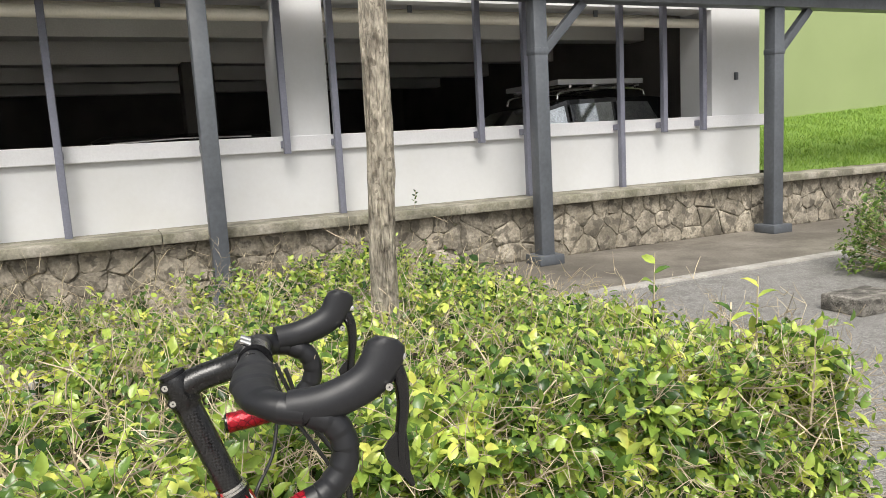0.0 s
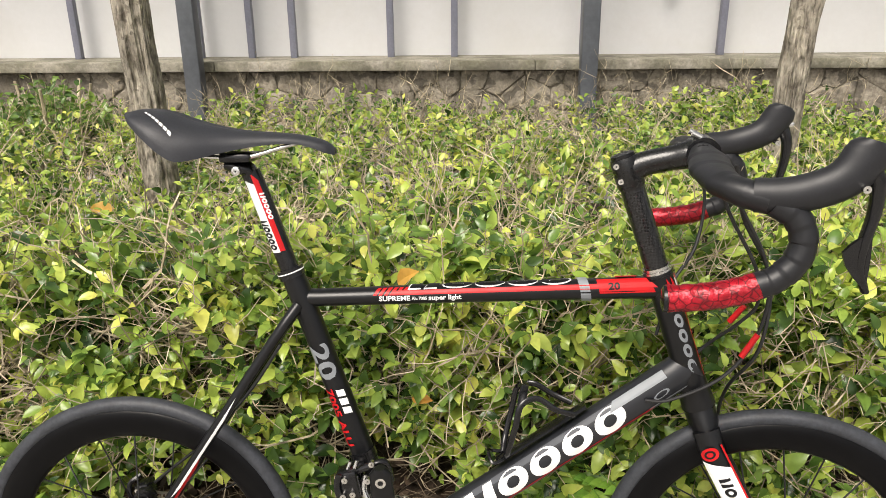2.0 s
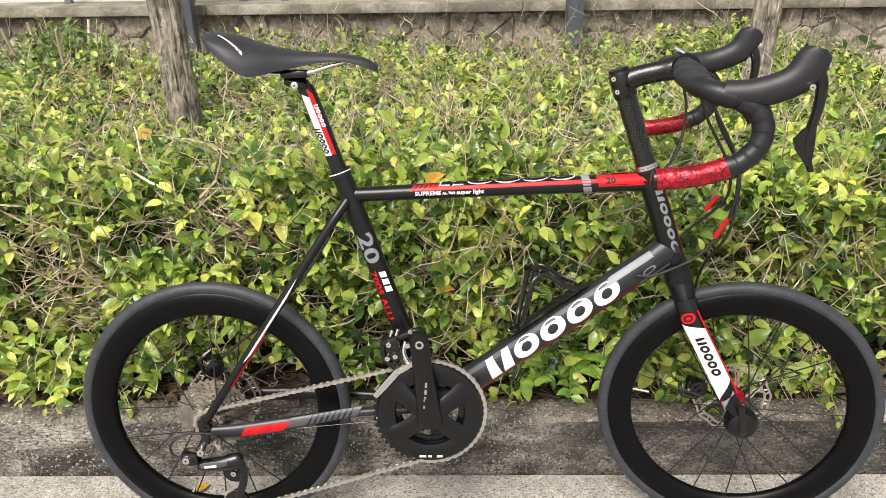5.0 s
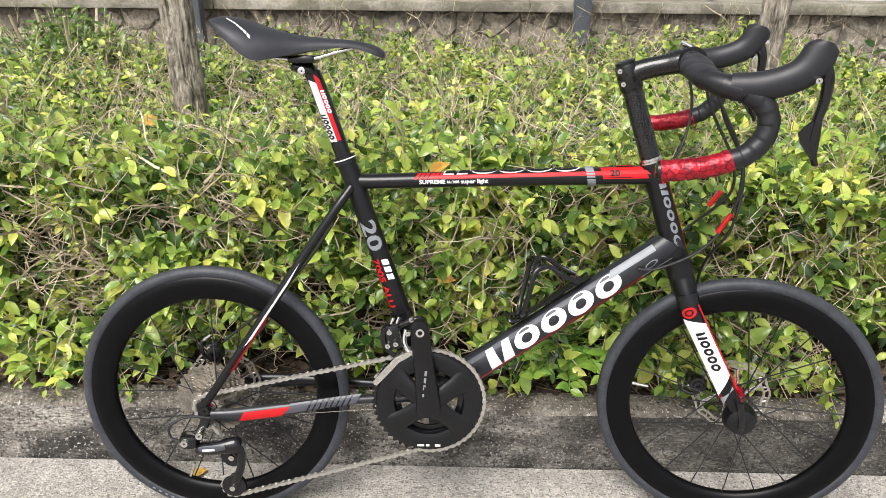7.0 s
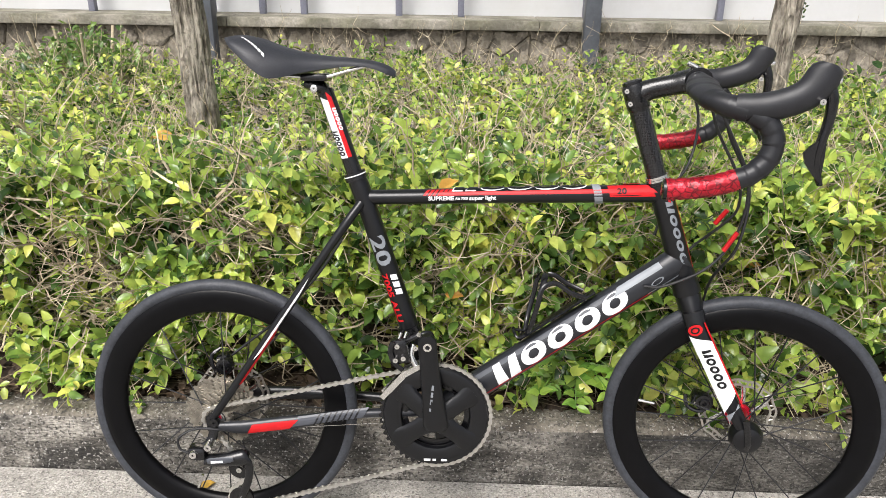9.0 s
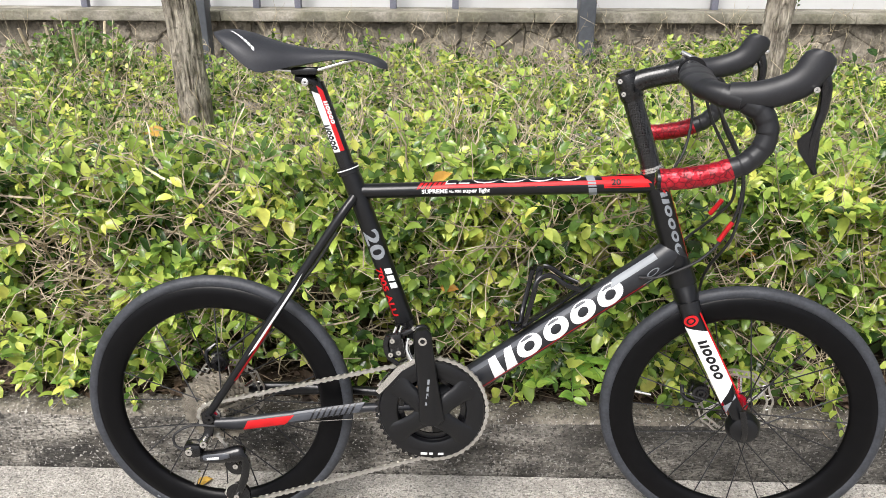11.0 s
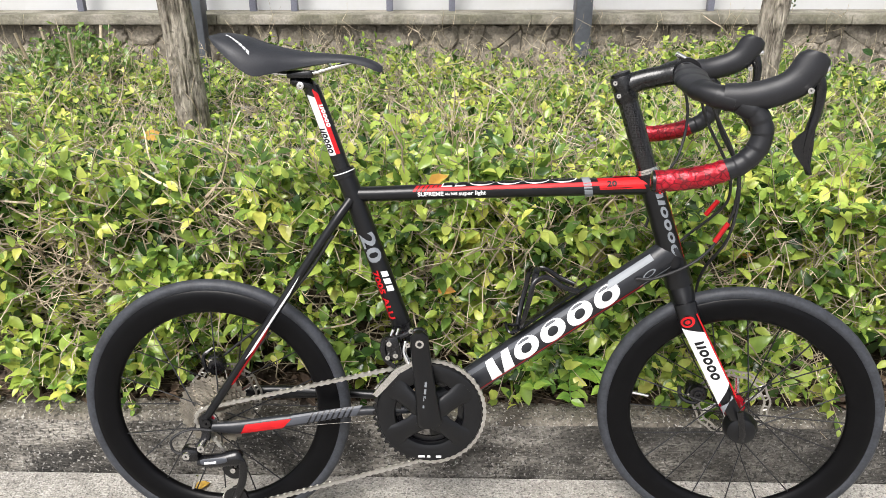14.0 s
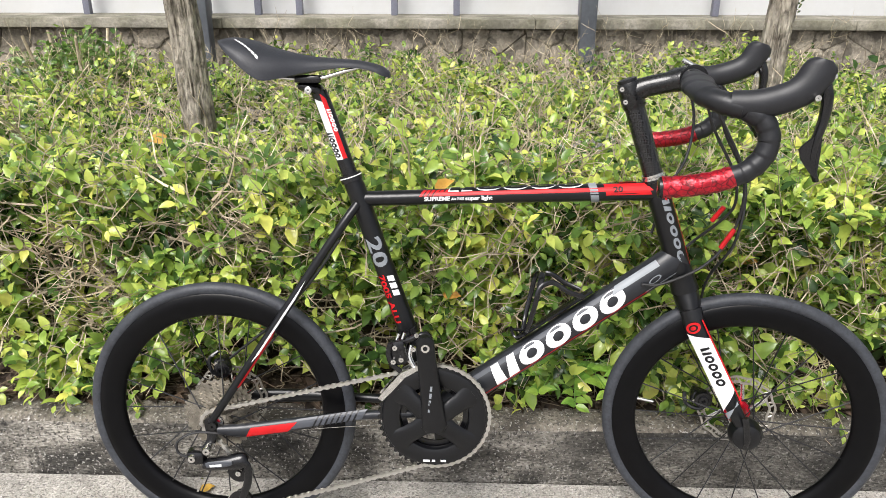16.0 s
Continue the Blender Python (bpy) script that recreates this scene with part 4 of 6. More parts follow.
part("crank_arm", sweep(curve([(0.401, 0.066, 0.29), (0.403, 0.068, 0.27), (0.411, 0.075, 0.18), (0.416, 0.080, 0.105)], 5), [(r, 0.0085) for r in np.linspace(0.02, 0.012, 16)], 16), M["frame"], bike, "black crank arm pointing down")
part("pedal_thread", lathe([(0.004, -0.0895), (0.0075, -0.0895), (0.0078, -0.083), (0.004, -0.083)], (0.3885, 0, 0.418), 16), M["chrome"], crank, "open steel pedal thread")
part("axle", lathe([(0.004, -0.06), (0.011, -0.06), (0.011, 0.066), (0.004, 0.066)], BB, 20), M["gloss"], ring)

# --- cassette, discs, hub details ---
COGS = (34, 30, 27, 24, 21, 19, 17, 15, 14, 13, 12)
for i, t in enumerate(COGS):
    r, y = t * 0.00202, -0.018 - 0.0037 * i
    bm = bmesh.new()
    n = t * 4
    prof = [((r + 0.0018 if k % 4 < 2 else r - 0.0022) * math.cos(2 * math.pi * k / n), (r + 0.0018 if k % 4 < 2 else r - 0.0022) * math.sin(2 * math.pi * k / n)) for k in range(n)]
    rin = r - 0.0105 if i < 7 else 0.012
    front, rear = ([bm.verts.new((REAR[0] + a, yy, REAR[2] + b)) for a, b in prof] for yy in (y - 0.0009, y + 0.0009))
    hole_f, hole_r = ([bm.verts.new((REAR[0] + rin * math.cos(2 * math.pi * k / n), yy, REAR[2] + rin * math.sin(2 * math.pi * k / n))) for k in range(n)] for yy in (y - 0.0009, y + 0.0009))
    for a, b in ((front, rear), (rear, hole_r), (hole_r, hole_f), (hole_f, front)):
        for k in range(n):
            bm.faces.new((a[k], a[(k + 1) % n], b[(k + 1) % n], b[k]))
    part("sprocket", bm, M["sprocket"], rear_wheel, smooth=False)
    if i < 7:
        for k in range(6):
            a = k * math.pi / 3 + 0.3 + 0.12 * i
            part("sprocket_arm", sweep([(REAR[0] + d * math.cos(a + e), y, REAR[2] + d * math.sin(a + e)) for d, e in ((0.016, 0.0), (rin + 0.001, 0.35))], [(0.003, 0.0008)] * 2, 6), M["sprocket"], rear_wheel)
part("freehub", lathe([(0.008, -0.016), (0.0175, -0.016), (0.0175, -0.056), (0.008, -0.056)], REAR, 28), M["gloss"], rear_wheel)
part("lockring", lathe([(0.006, -0.0595), (0.0165, -0.0595), (0.0165, -0.056), (0.006, -0.056)], REAR, 24), M["chrome"], rear_wheel)


def disc(c, y, parent, fix):
    bm = bmesh.new()
    n = 72

    def band(r_out, r_in, wave):
        rings = []
        for r, yy in ((r_out, y - 0.001), (r_out, y + 0.001), (r_in, y + 0.001), (r_in, y - 0.001)):
            rings.append([])
            for k in range(n):
                a = 2 * math.pi * k / n
                q = r + wave * math.sin(12 * a)
                rings[-1].append(bm.verts.new((c[0] + q * math.cos(a), yy, c[2] + q * math.sin(a))))
        for a, b in zip(rings, rings[1:] + rings[:1]):
            for k in range(n):
                bm.faces.new((a[k], a[(k + 1) % n], b[(k + 1) % n], b[k]))

    band(0.0705, 0.0665, 0.0016)
    band(0.0602, 0.0560, 0.0014)
    for k in range(36):
        a = 2 * math.pi * k / 36
        sweep([(c[0] + r * math.cos(a + e), y, c[2] + r * math.sin(a + e)) for r, e in ((0.0595, 0.0), (0.0672, 0.07 if k % 2 else -0.03))], [(0.0016, 0.0009)] * 2, 6, bm)
    rotor = part("brake_disc", turned(bm, fix), M["disc_steel"], parent, "dull steel brake disc")
    for k in range(6):
        a = k * math.pi / 3
        part("disc_arm", turned(sweep([(c[0] + 0.018 * math.cos(a), y, c[2] + 0.018 * math.sin(a)), (c[0] + 0.058 * math.cos(a + 0.45), y, c[2] + 0.058 * math.sin(a + 0.45))], [(0.004, 0.001)] * 2, 6), fix), M["chrome"], parent)


EYE4 = Matrix.Identity(4)
disc(REAR, 0.046, rear_wheel, EYE4)
disc(FRONT, 0.04, front_wheel, STEER)


def caliper(c, y, a, fix, parent, reach=0.072):
    p = Vector((c[0] + reach * math.cos(a), y, c[2] + reach * math.sin(a)))
    bm = boxes(((-0.018, -0.016, -0.012), (0.018, 0.016, 0.012)), bevel=0.005)
    box(bm, (-0.01, -0.022, -0.008), (0.012, -0.014, 0.008), 0.003)
    turned(bm, Matrix.Translation(p) @ Matrix.Rotation(-a, 4, "Y"))
    body = part("brake_caliper", turned(bm, fix), M["gloss"], parent, "black disc brake caliper")
    for q in (-0.012, 0.012):
        bm = lathe([(0.001, -0.022), (0.0038, -0.022), (0.0038, -0.01), (0.001, -0.01)], (q, 0, 0.004), 10)
        turned(bm, Matrix.Translation(p) @ Matrix.Rotation(-a, 4, "Y"))
        part("caliper_bolt", turned(bm, fix), M["chrome"], body)
    bm = lathe([(0.004, -0.027), (0.008, -0.027), (0.010, -0.024), (0.0155, -0.0235), (0.017, -0.019), (0.017, -0.010), (0.004, -0.010)], (-0.002, 0, -0.004), 20)
    turned(bm, Matrix.Translation(p) @ Matrix.Rotation(-a, 4, "Y"))
    part("caliper_drum", turned(bm, fix), M["gloss"], body)
    bm = sweep(curve([(-0.02, -0.005, 0.004), (-0.004, -0.012, 0.02), (0.02, -0.008, 0.02), (0.03, 0.0, 0.002)], 4), 0.004, 8)
    turned(bm, Matrix.Translation(p) @ Matrix.Rotation(-a, 4, "Y"))
    part("actuator_arm", turned(bm, fix), M["gloss"], body)


caliper(REAR, 0.046, radians(100), EYE4, bike, 0.071)
caliper(FRONT, 0.04, radians(163), STEER, bike)
part("quick_release", turned(sweep(curve([(0.972, -0.066, 0.236), (0.972, -0.072, 0.252), (0.968, -0.073, 0.275), (0.963, -0.072, 0.297)], 4), [(0.0055, 0.003)] * 13, 10)), M["gloss"], front_wheel, "black quick release lever")
part("hub_cap", turned(lathe([(0.004, -0.068), (0.013, -0.068), (0.024, -0.063), (0.030, -0.050), (0.029, -0.038), (0.004, -0.036)], FRONT, 28)), M["frame"], front_wheel)
part("axle_nut", lathe([(0.002, -0.072), (0.008, -0.072), (0.0095, -0.066), (0.002, -0.066)], REAR, 16), M["gloss"], rear_wheel)

# --- front derailleur ---
mech = part("front_derailleur", turned(boxes(((-0.015, -0.012, -0.024), (0.015, 0.014, 0.022)), ((-0.010, 0.010, -0.006), (0.022, 0.035, 0.016)), bevel=0.005), pose(0.338, -0.052, 0.398, 0, -10, 0)), M["gloss"], bike, "black and silver front derailleur")
cage_out = [(0.302, 0.310), (0.318, 0.330), (0.344, 0.360), (0.376, 0.376), (0.402, 0.381), (0.402, 0.374), (0.377, 0.367), (0.350, 0.350), (0.326, 0.322), (0.309, 0.304)]
for y in (-0.036, -0.060):
    part("chain_cage", plate(cage_out, y - 0.001, y + 0.001), M["chrome"], mech, "polished chain guide")
part("link_arm", sweep(curve([(0.345, -0.048, 0.412), (0.360, -0.05, 0.420), (0.378, -0.05, 0.428), (0.392, -0.045, 0.425), (0.398, -0.04, 0.395)], 4), 0.0055, 10), M["gloss"], mech)
for p in ((0.334, -0.066, 0.410), (0.345, -0.066, 0.388), (0.372, -0.055, 0.43), (0.331, -0.066, 0.384), (0.366, -0.058, 0.405)):
    part("pivot_bolt", lathe([(0.001, -0.004), (0.0045, -0.004), (0.0045, 0.004), (0.001, 0.004)], p, 12), M["chrome"], mech)
part("clamp_band", sweep([(0.349, 0, 0.425), (0.354, 0, 0.41)], 0.0205, 22), M["gloss"], mech)
part("outer_link", sweep(curve([(0.326, -0.066, 0.418), (0.322, -0.067, 0.400), (0.328, -0.067, 0.380), (0.344, -0.064, 0.364)], 4), [(0.0045, 0.002)] * 13, 10), M["gloss"], mech)
part("inner_link", sweep(curve([(0.362, -0.048, 0.408), (0.358, -0.052, 0.388), (0.366, -0.056, 0.370)], 4), [(0.005, 0.003)] * 9, 10), M["chrome"], mech)
part("stop_screw", sweep([(0.340, -0.05, 0.43), (0.336, -0.052, 0.419)], 0.0028, 8), M["chrome"], mech)
part("stop_screw", sweep([(0.350, -0.05, 0.432), (0.346, -0.052, 0.421)], 0.0028, 8), M["chrome"], mech)

# --- rear derailleur and chain ---
rd = part("rear_derailleur", sweep(curve([(-0.014, -0.080, 0.183), (0.006, -0.082, 0.185), (0.030, -0.082, 0.188), (0.052, -0.080, 0.190), (0.062, -0.078, 0.187)], 4), [(r, 0.013) for r in np.interp(np.linspace(0, 1, 17), [0, 0.1, 0.5, 0.8, 1], [0.008, 0.0115, 0.0135, 0.0175, 0.010])], 18), M["gloss"], bike, "gloss black rear derailleur")
# grey strip laid along the black body as its gloss highlight
part("top_plate", sweep(curve([(-0.008, -0.094, 0.188), (0.015, -0.0955, 0.191), (0.040, -0.0945, 0.194)], 4), [(0.0045, 0.0016), (0.006, 0.0018), (0.0065, 0.0018), (0.0065, 0.0018), (0.0065, 0.0018), (0.0065, 0.0018), (0.006, 0.0018), (0.0055, 0.0018), (0.004, 0.0014)], 10), M["dark_grey"], rd, "grey strip for the gloss highlight")
part("hanger", sweep(curve([(-0.002, -0.064, 0.242), (-0.005, -0.068, 0.222), (-0.014, -0.072, 0.208), (-0.03, -0.075, 0.200)], 4), [(0.009, 0.005)] * 13, 10), M["gloss"], rd)
part("knuckle", boxes(((-0.046, -0.092, 0.184), (-0.012, -0.062, 0.212)), bevel=0.009), M["gloss"], rd)
for p in ((-0.033, 0, 0.200), (-0.005, 0, 0.216)):
    part("pivot_bolt", lathe([(0.002, -0.097), (0.0065, -0.097), (0.0075, -0.094), (0.0075, -0.07), (0.002, -0.07)], p, 16), M["chrome"], rd, "silver hex bolt")
part("swing_arm", sweep(curve([(0.045, -0.082, 0.194), (0.062, -0.082, 0.182), (0.062, -0.08, 0.15), (0.052, -0.078, 0.12), (0.044, -0.076, 0.103)], 5), [(0.0085 - 0.0001 * k, 0.004) for k in range(21)], 12), M["gloss"], rd)
part("swing_arm", sweep(curve([(0.05, -0.062, 0.168), (0.055, -0.062, 0.145), (0.044, -0.062, 0.103)], 5), [(0.007, 0.002)] * 11, 10), M["gloss"], rd)
for c in ((0.044, 0, 0.103), (0.046, 0, 0.166)):
    part("pulley", lathe([(0.004, -0.075), (0.022, -0.075), (0.023, -0.071), (0.022, -0.067), (0.004, -0.067)], c, 22), M["gloss"], rd)
    part("pulley_bolt", lathe([(0.001, -0.085), (0.005, -0.085), (0.005, -0.08), (0.001, -0.08)], c, 12), M["chrome"], rd)
part("badge_bar", turned(boxes(((-0.022, -0.0205, 0.0005), (0.000, -0.0195, 0.005)), bevel=0.0004), pose(0.022, -0.078, 0.188, 0, -6, 0)), M["white_ink"], rd)


def chain_path():
    """Round the chainring, back to a middle sprocket, down round the pulleys and forward again."""
    pts = []
    for a in np.linspace(-100, 118, 60):
        pts.append((BB[0] + 0.1005 * math.cos(radians(a)), CY, BB[2] + 0.1005 * math.sin(radians(a))))
    for a in np.linspace(96, 262, 16):
        pts.append((0.0245 * math.cos(radians(a)), -0.055, REAR[2] + 0.0245 * math.sin(radians(a))))
    pts += [(0.034, -0.066, 0.190), (0.062, -0.070, 0.183), (0.069, -0.071, 0.166), (0.062, -0.071, 0.148), (0.040, -0.071, 0.130), (0.024, -0.071, 0.115), (0.022, -0.071, 0.098), (0.034, -0.071, 0.084), (0.050, -0.071, 0.082)]
    pts.append((BB[0] + 0.1005 * math.cos(radians(-100)), CY, BB[2] + 0.1005 * math.sin(radians(-100))))
    return [Vector(p) for p in pts]


def along(pts, pitch):
    out, left = [pts[0].copy()], pitch
    for a, b in zip(pts, pts[1:]):
        d = (b - a).length
        pos = 0.0
        while d - pos >= left:
            pos += left
            out.append(a.lerp(b, pos / d))
            left = pitch
        left -= d - pos
    return out


nodes = along(chain_path(), 0.0127)
chain = part("chain", sweep([nodes[0], nodes[1]], 0.0028, 8), M["chain"], bike, "silver roller chain")


def link_mesh(w):
    bm = bmesh.new()
    for y in (-w, w):
        plate([(-0.0040, 0), (-0.0028, 0.0031), (0.0012, 0.0037), (0.00635, 0.0019), (0.0115, 0.0037), (0.0155, 0.0031), (0.0167, 0), (0.0155, -0.0031), (0.0115, -0.0037), (0.00635, -0.0019), (0.0012, -0.0037), (-0.0028, -0.0031)], y - 0.0005, y + 0.0005, bm)
    sweep([(0, -w, 0), (0, w, 0)], 0.0026, 6, bm, up=(0, 0, 1))
    me = bpy.data.meshes.new("link")
    bmesh.ops.recalc_face_normals(bm, faces=bm.faces)
    bm.to_mesh(me)
    bm.free()
    me.materials.append(M["chain"])
    return me


LINKS = (link_mesh(0.0022), link_mesh(0.0032))
for i, (a, b) in enumerate(zip(nodes, nodes[1:])):
    ob = new("link", LINKS[i % 2])
    x = (b - a).normalized()
    y = Vector((0, 1, 0)) - x * x.y
    y.normalize()
    ob.parent = chain
    ob.matrix_basis = Matrix.Translation(a) @ Matrix((x, y, x.cross(y))).transposed().to_4x4()

# --- bottle cage ---
UP_TUBE = Matrix.Translation((0.019, 0, 0.0135))
cage = part("bottle_cage", turned(sweep([(0.535, 0, 0.395), (0.60, 0, 0.441), (0.665, 0, 0.487)], [(0.003, 0.014)] * 3, 12), UP_TUBE), M["gloss"], bike, "gloss black bottle cage")
for s in (-1, 1):
    part("cage_arm", turned(sweep(curve([(0.545, s * 0.012, 0.404), (0.550, s * 0.030, 0.425), (0.560, s * 0.038, 0.468), (0.568, s * 0.036, 0.500), (0.592, s * 0.028, 0.508), (0.618, s * 0.030, 0.492), (0.648, s * 0.022, 0.480)], 5), [(0.0045, 0.0022)] * 31, 8), UP_TUBE), M["gloss"], cage)
part("cage_hoop", turned(sweep(curve([(0.568, -0.036, 0.500), (0.572, -0.02, 0.514), (0.575, 0, 0.519), (0.572, 0.02, 0.514), (0.568, 0.036, 0.500)], 5), [(0.006, 0.002)] * 21, 8, up=(0, 0, 1)), UP_TUBE), M["gloss"], cage)
part("cage_foot", turned(sweep(curve([(0.545, -0.012, 0.404), (0.528, -0.02, 0.402), (0.522, 0, 0.412), (0.528, 0.02, 0.402), (0.545, 0.012, 0.404)], 4), 0.0028, 8), UP_TUBE), M["gloss"], cage)

# --- cables ---
def cable(name, pts, r, label=""):
    return part(name, sweep(curve(pts, 8), r, 8), M["cable"], bike, label)


cable("cable_housing", [(0.842, -0.06, 0.868), (0.862, -0.06, 0.815), (0.905, -0.05, 0.74), (0.921, -0.04, 0.68), (0.910, -0.03, 0.61), (0.868, -0.028, 0.555), (0.80, -0.028, 0.522), (0.765, -0.026, 0.520)], 0.0026, "black cable housing")
cable("cable_housing", [(0.838, -0.04, 0.868), (0.857, -0.04, 0.80), (0.90, -0.04, 0.72), (0.915, -0.02, 0.665), (0.90, 0.0, 0.63), (0.865, 0.03, 0.585), (0.83, 0.03, 0.55)], 0.0026, "black cable housing")
cable("brake_hose", [(0.85, -0.08, 0.862), (0.875, -0.05, 0.79), (0.925, -0.03, 0.70), (0.918, -0.03, 0.60), (0.895, 0.02, 0.52), (0.90, 0.06, 0.44), (0.915, 0.06, 0.33)], 0.0027, "black brake hose")
cable("cable_housing", [(0.846, 0.08, 0.868), (0.86, 0.07, 0.80), (0.845, 0.05, 0.73), (0.81, 0.03, 0.68), (0.79, 0.03, 0.60)], 0.0026, "black cable housing")
for p, q in (((0.914, -0.032, 0.622), (0.894, -0.030, 0.588)), ((0.903, -0.003, 0.655), (0.888, 0.008, 0.628))):
    part("cable_sleeve", sweep([p, q], 0.0042, 12), M["red"], bike, "red cable sleeve")
cable("cable_housing", [(0.03, -0.066, 0.236), (-0.03, -0.07, 0.240), (-0.062, -0.078, 0.226), (-0.062, -0.08, 0.204), (-0.042, -0.082, 0.196)], 0.0024, "black cable housing")
part("gear_wire", sweep([(0.03, -0.066, 0.236), (0.32, -0.036, 0.247)], 0.0009, 6), M["chrome"], bike, "bare steel gear wire")
cable("brake_hose", [(0.225, 0.03, 0.58), (0.17, 0.04, 0.50), (0.09, 0.05, 0.41), (0.03, 0.05, 0.36), (0.0, 0.05, 0.335)], 0.0026, "black brake hose")


# --- decals: thin skins wrapped on the tubes ---
def wrapped(bm, a, b, ra, rb, lift=0.0006, turn=0.0, fix=None, widen=0.0):
    """Wraps flat work (x along the tube from a, y round it) on the near side of the tube from a to b."""
    a, b = Vector(a), Vector(b)
    t = (b - a).normalized()
    nrm = Vector((-t.z, 0, t.x))
    near = nrm.cross(t)
    if near.y > 0:
        near = -near
    r = (ra + rb) / 2
    span = (b - a).length
    for v in bm.verts:
        th = v.co.y / r + turn
        g = widen * v.co.x / span
        v.co = a + t * v.co.x + nrm * ((ra + g + lift) * math.sin(th)) + near * ((rb + g + lift) * math.cos(th))
    if fix is not None:
        turned(bm, fix)
    return bm


def strip(bm, s0, s1, h0, h1, slant0=0.0, slant1=0.0, nh=6, ns=1):
    """A flat band from s0 to s1, h0 to h1; its ends may slant."""
    g = []
    for i in range(ns + 1):
        row = []
        for j in range(nh + 1):
            f = j / nh
            a, b = s0 + slant0 * f, s1 + slant1 * f
            row.append(bm.verts.new((a + (b - a) * i / ns, h0 + (h1 - h0) * f, 0)))
        g.append(row)
    for i in range(ns):
        for j in range(nh):
            bm.faces.new((g[i][j], g[i + 1][j], g[i + 1][j + 1], g[i][j + 1]))
    return bm


def oval(bm, s, h, rs, rh, inner, slant=0.0, n=28):
    a = [bm.verts.new((s + rs * math.cos(2 * math.pi * k / n) + slant * rh * math.sin(2 * math.pi * k / n), h + rh * math.sin(2 * math.pi * k / n), 0)) for k in range(n)]
    b = [bm.verts.new((s + rs * inner * math.cos(2 * math.pi * k / n) + slant * rh * inner * math.sin(2 * math.pi * k / n), h + rh * inner * math.sin(2 * math.pi * k / n), 0)) for k in range(n)]
    for k in range(n):
        j = (k + 1) % n
        bm.faces.new((a[k], a[j], b[j], b[k]))
    return bm


def emblem(s0, width, height, slant=0.25):
    """A brand mark as plain shapes: a notched block and four slanted ovals."""
    w = width / 5
    out = []
    for i in range(5):
        s = s0 + w * (i + 0.5)
        bm = bmesh.new()
        if i:
            oval(bm, s, 0, w * 0.45, height / 2, 0.42, slant)
        else:
            strip(bm, s - w * 0.46 - slant * height / 2, s - w * 0.06 - slant * height / 2, -height / 2, height / 2, slant * height, slant * height * 0.2)
            out.append(bm)
            bm = bmesh.new()
            strip(bm, s + w * 0.02 - slant * height / 2, s + w * 0.42 - slant * height / 2, -height / 2, height / 2, slant * height * 1.8, slant * height)
        out.append(bm)
    return out


def brand(s0, width, height, a, b, ra, rb, lift, turn, material, parent, slant=0.25, fix=None):
    for bm in emblem(s0, width, height, slant):
        decal(wrapped(bm, a, b, ra, rb, lift, turn, fix), material, parent, "brand_mark")


def words(text, size, s0, h0, stretch=1.0, along=1):
    cu = bpy.data.curves.new("words", "FONT")
    cu.body, cu.size, cu.resolution_u, cu.offset = text, size, 3, size * 0.03
    ob = bpy.data.objects.new("words", cu)
    scene.collection.objects.link(ob)
    bpy.context.view_layer.update()
    me = bpy.data.meshes.new_from_object(ob.evaluated_get(bpy.context.evaluated_depsgraph_get()))
    bm = bmesh.new()
    bm.from_mesh(me)
    bpy.data.objects.remove(ob)
    bpy.data.curves.remove(cu)
    bpy.data.meshes.remove(me)
    bmesh.ops.subdivide_edges(bm, edges=[e for e in bm.edges if abs(e.verts[0].co.y - e.verts[1].co.y) > size * 0.3], cuts=2)
    for v in bm.verts:
        v.co = Vector((s0 + along * v.co.x * stretch, h0 + along * v.co.y, 0))
    return bm


def decal(bm, material, parent, name="decal"):
    return part(name, bm, material, parent, smooth=False)


DT0, DT1 = (0.50, 0, 0.327), (0.80, 0, 0.541)
brand(0.013, 0.285, 0.036, DT0, DT1, 0.0265, 0.0225, 0.0009, 0.12, M["white_ink"], down_tube)
decal(wrapped(strip(bmesh.new(), -0.05, 0.33, -0.0185, -0.016, 0, 0.004, 2, 3), DT0, DT1, 0.0265, 0.0225), M["red"], down_tube, "stripe")
decal(wrapped(strip(bmesh.new(), -0.03, 0.372, 0.014, 0.023, 0.01, -0.01, 4, 3), DT0, DT1, 0.0265, 0.0225), M["dark_grey"], down_tube, "stripe")
decal(wrapped(strip(bmesh.new(), 0.275, 0.372, 0.011, 0.024, 0.012, 0.0, 4, 2), DT0, DT1, 0.0265, 0.0225, 0.001), M["grey_ink"], down_tube, "stripe")
decal(wrapped(oval(bmesh.new(), 0.352, -0.004, 0.013, 0.005, 0.72, 0.5), DT0, DT1, 0.0265, 0.0225), M["grey_ink"], down_tube, "emblem")
decal(wrapped(strip(bmesh.new(), 0.325, 0.39, -0.017, -0.0145, 0.002, 0.002, 2), DT0, DT1, 0.0265, 0.0225), M["grey_ink"], down_tube, "lettering_bar")
decal(wrapped(strip(bmesh.new(), -0.058, -0.042, -0.03, -0.015, 0.006, 0.0, 3), DT0, DT1, 0.0265, 0.0225, 0.001), M["red"], down_tube, "stripe")

TT0, TT1 = (0.30, 0, 0.6635), (0.74, 0, 0.680)
def on_top_tube(bm, material, name, lift=0.0008):
    decal(wrapped(bm, TT0, TT1, 0.0131, 0.0147, lift, -0.36, None, 0.0033), material, top_tube, name)


on_top_tube(strip(bmesh.new(), 0.10, 0.478, 0.0085, 0.0148, 0.008, 0.0, 4, 6), M["red"], "stripe")
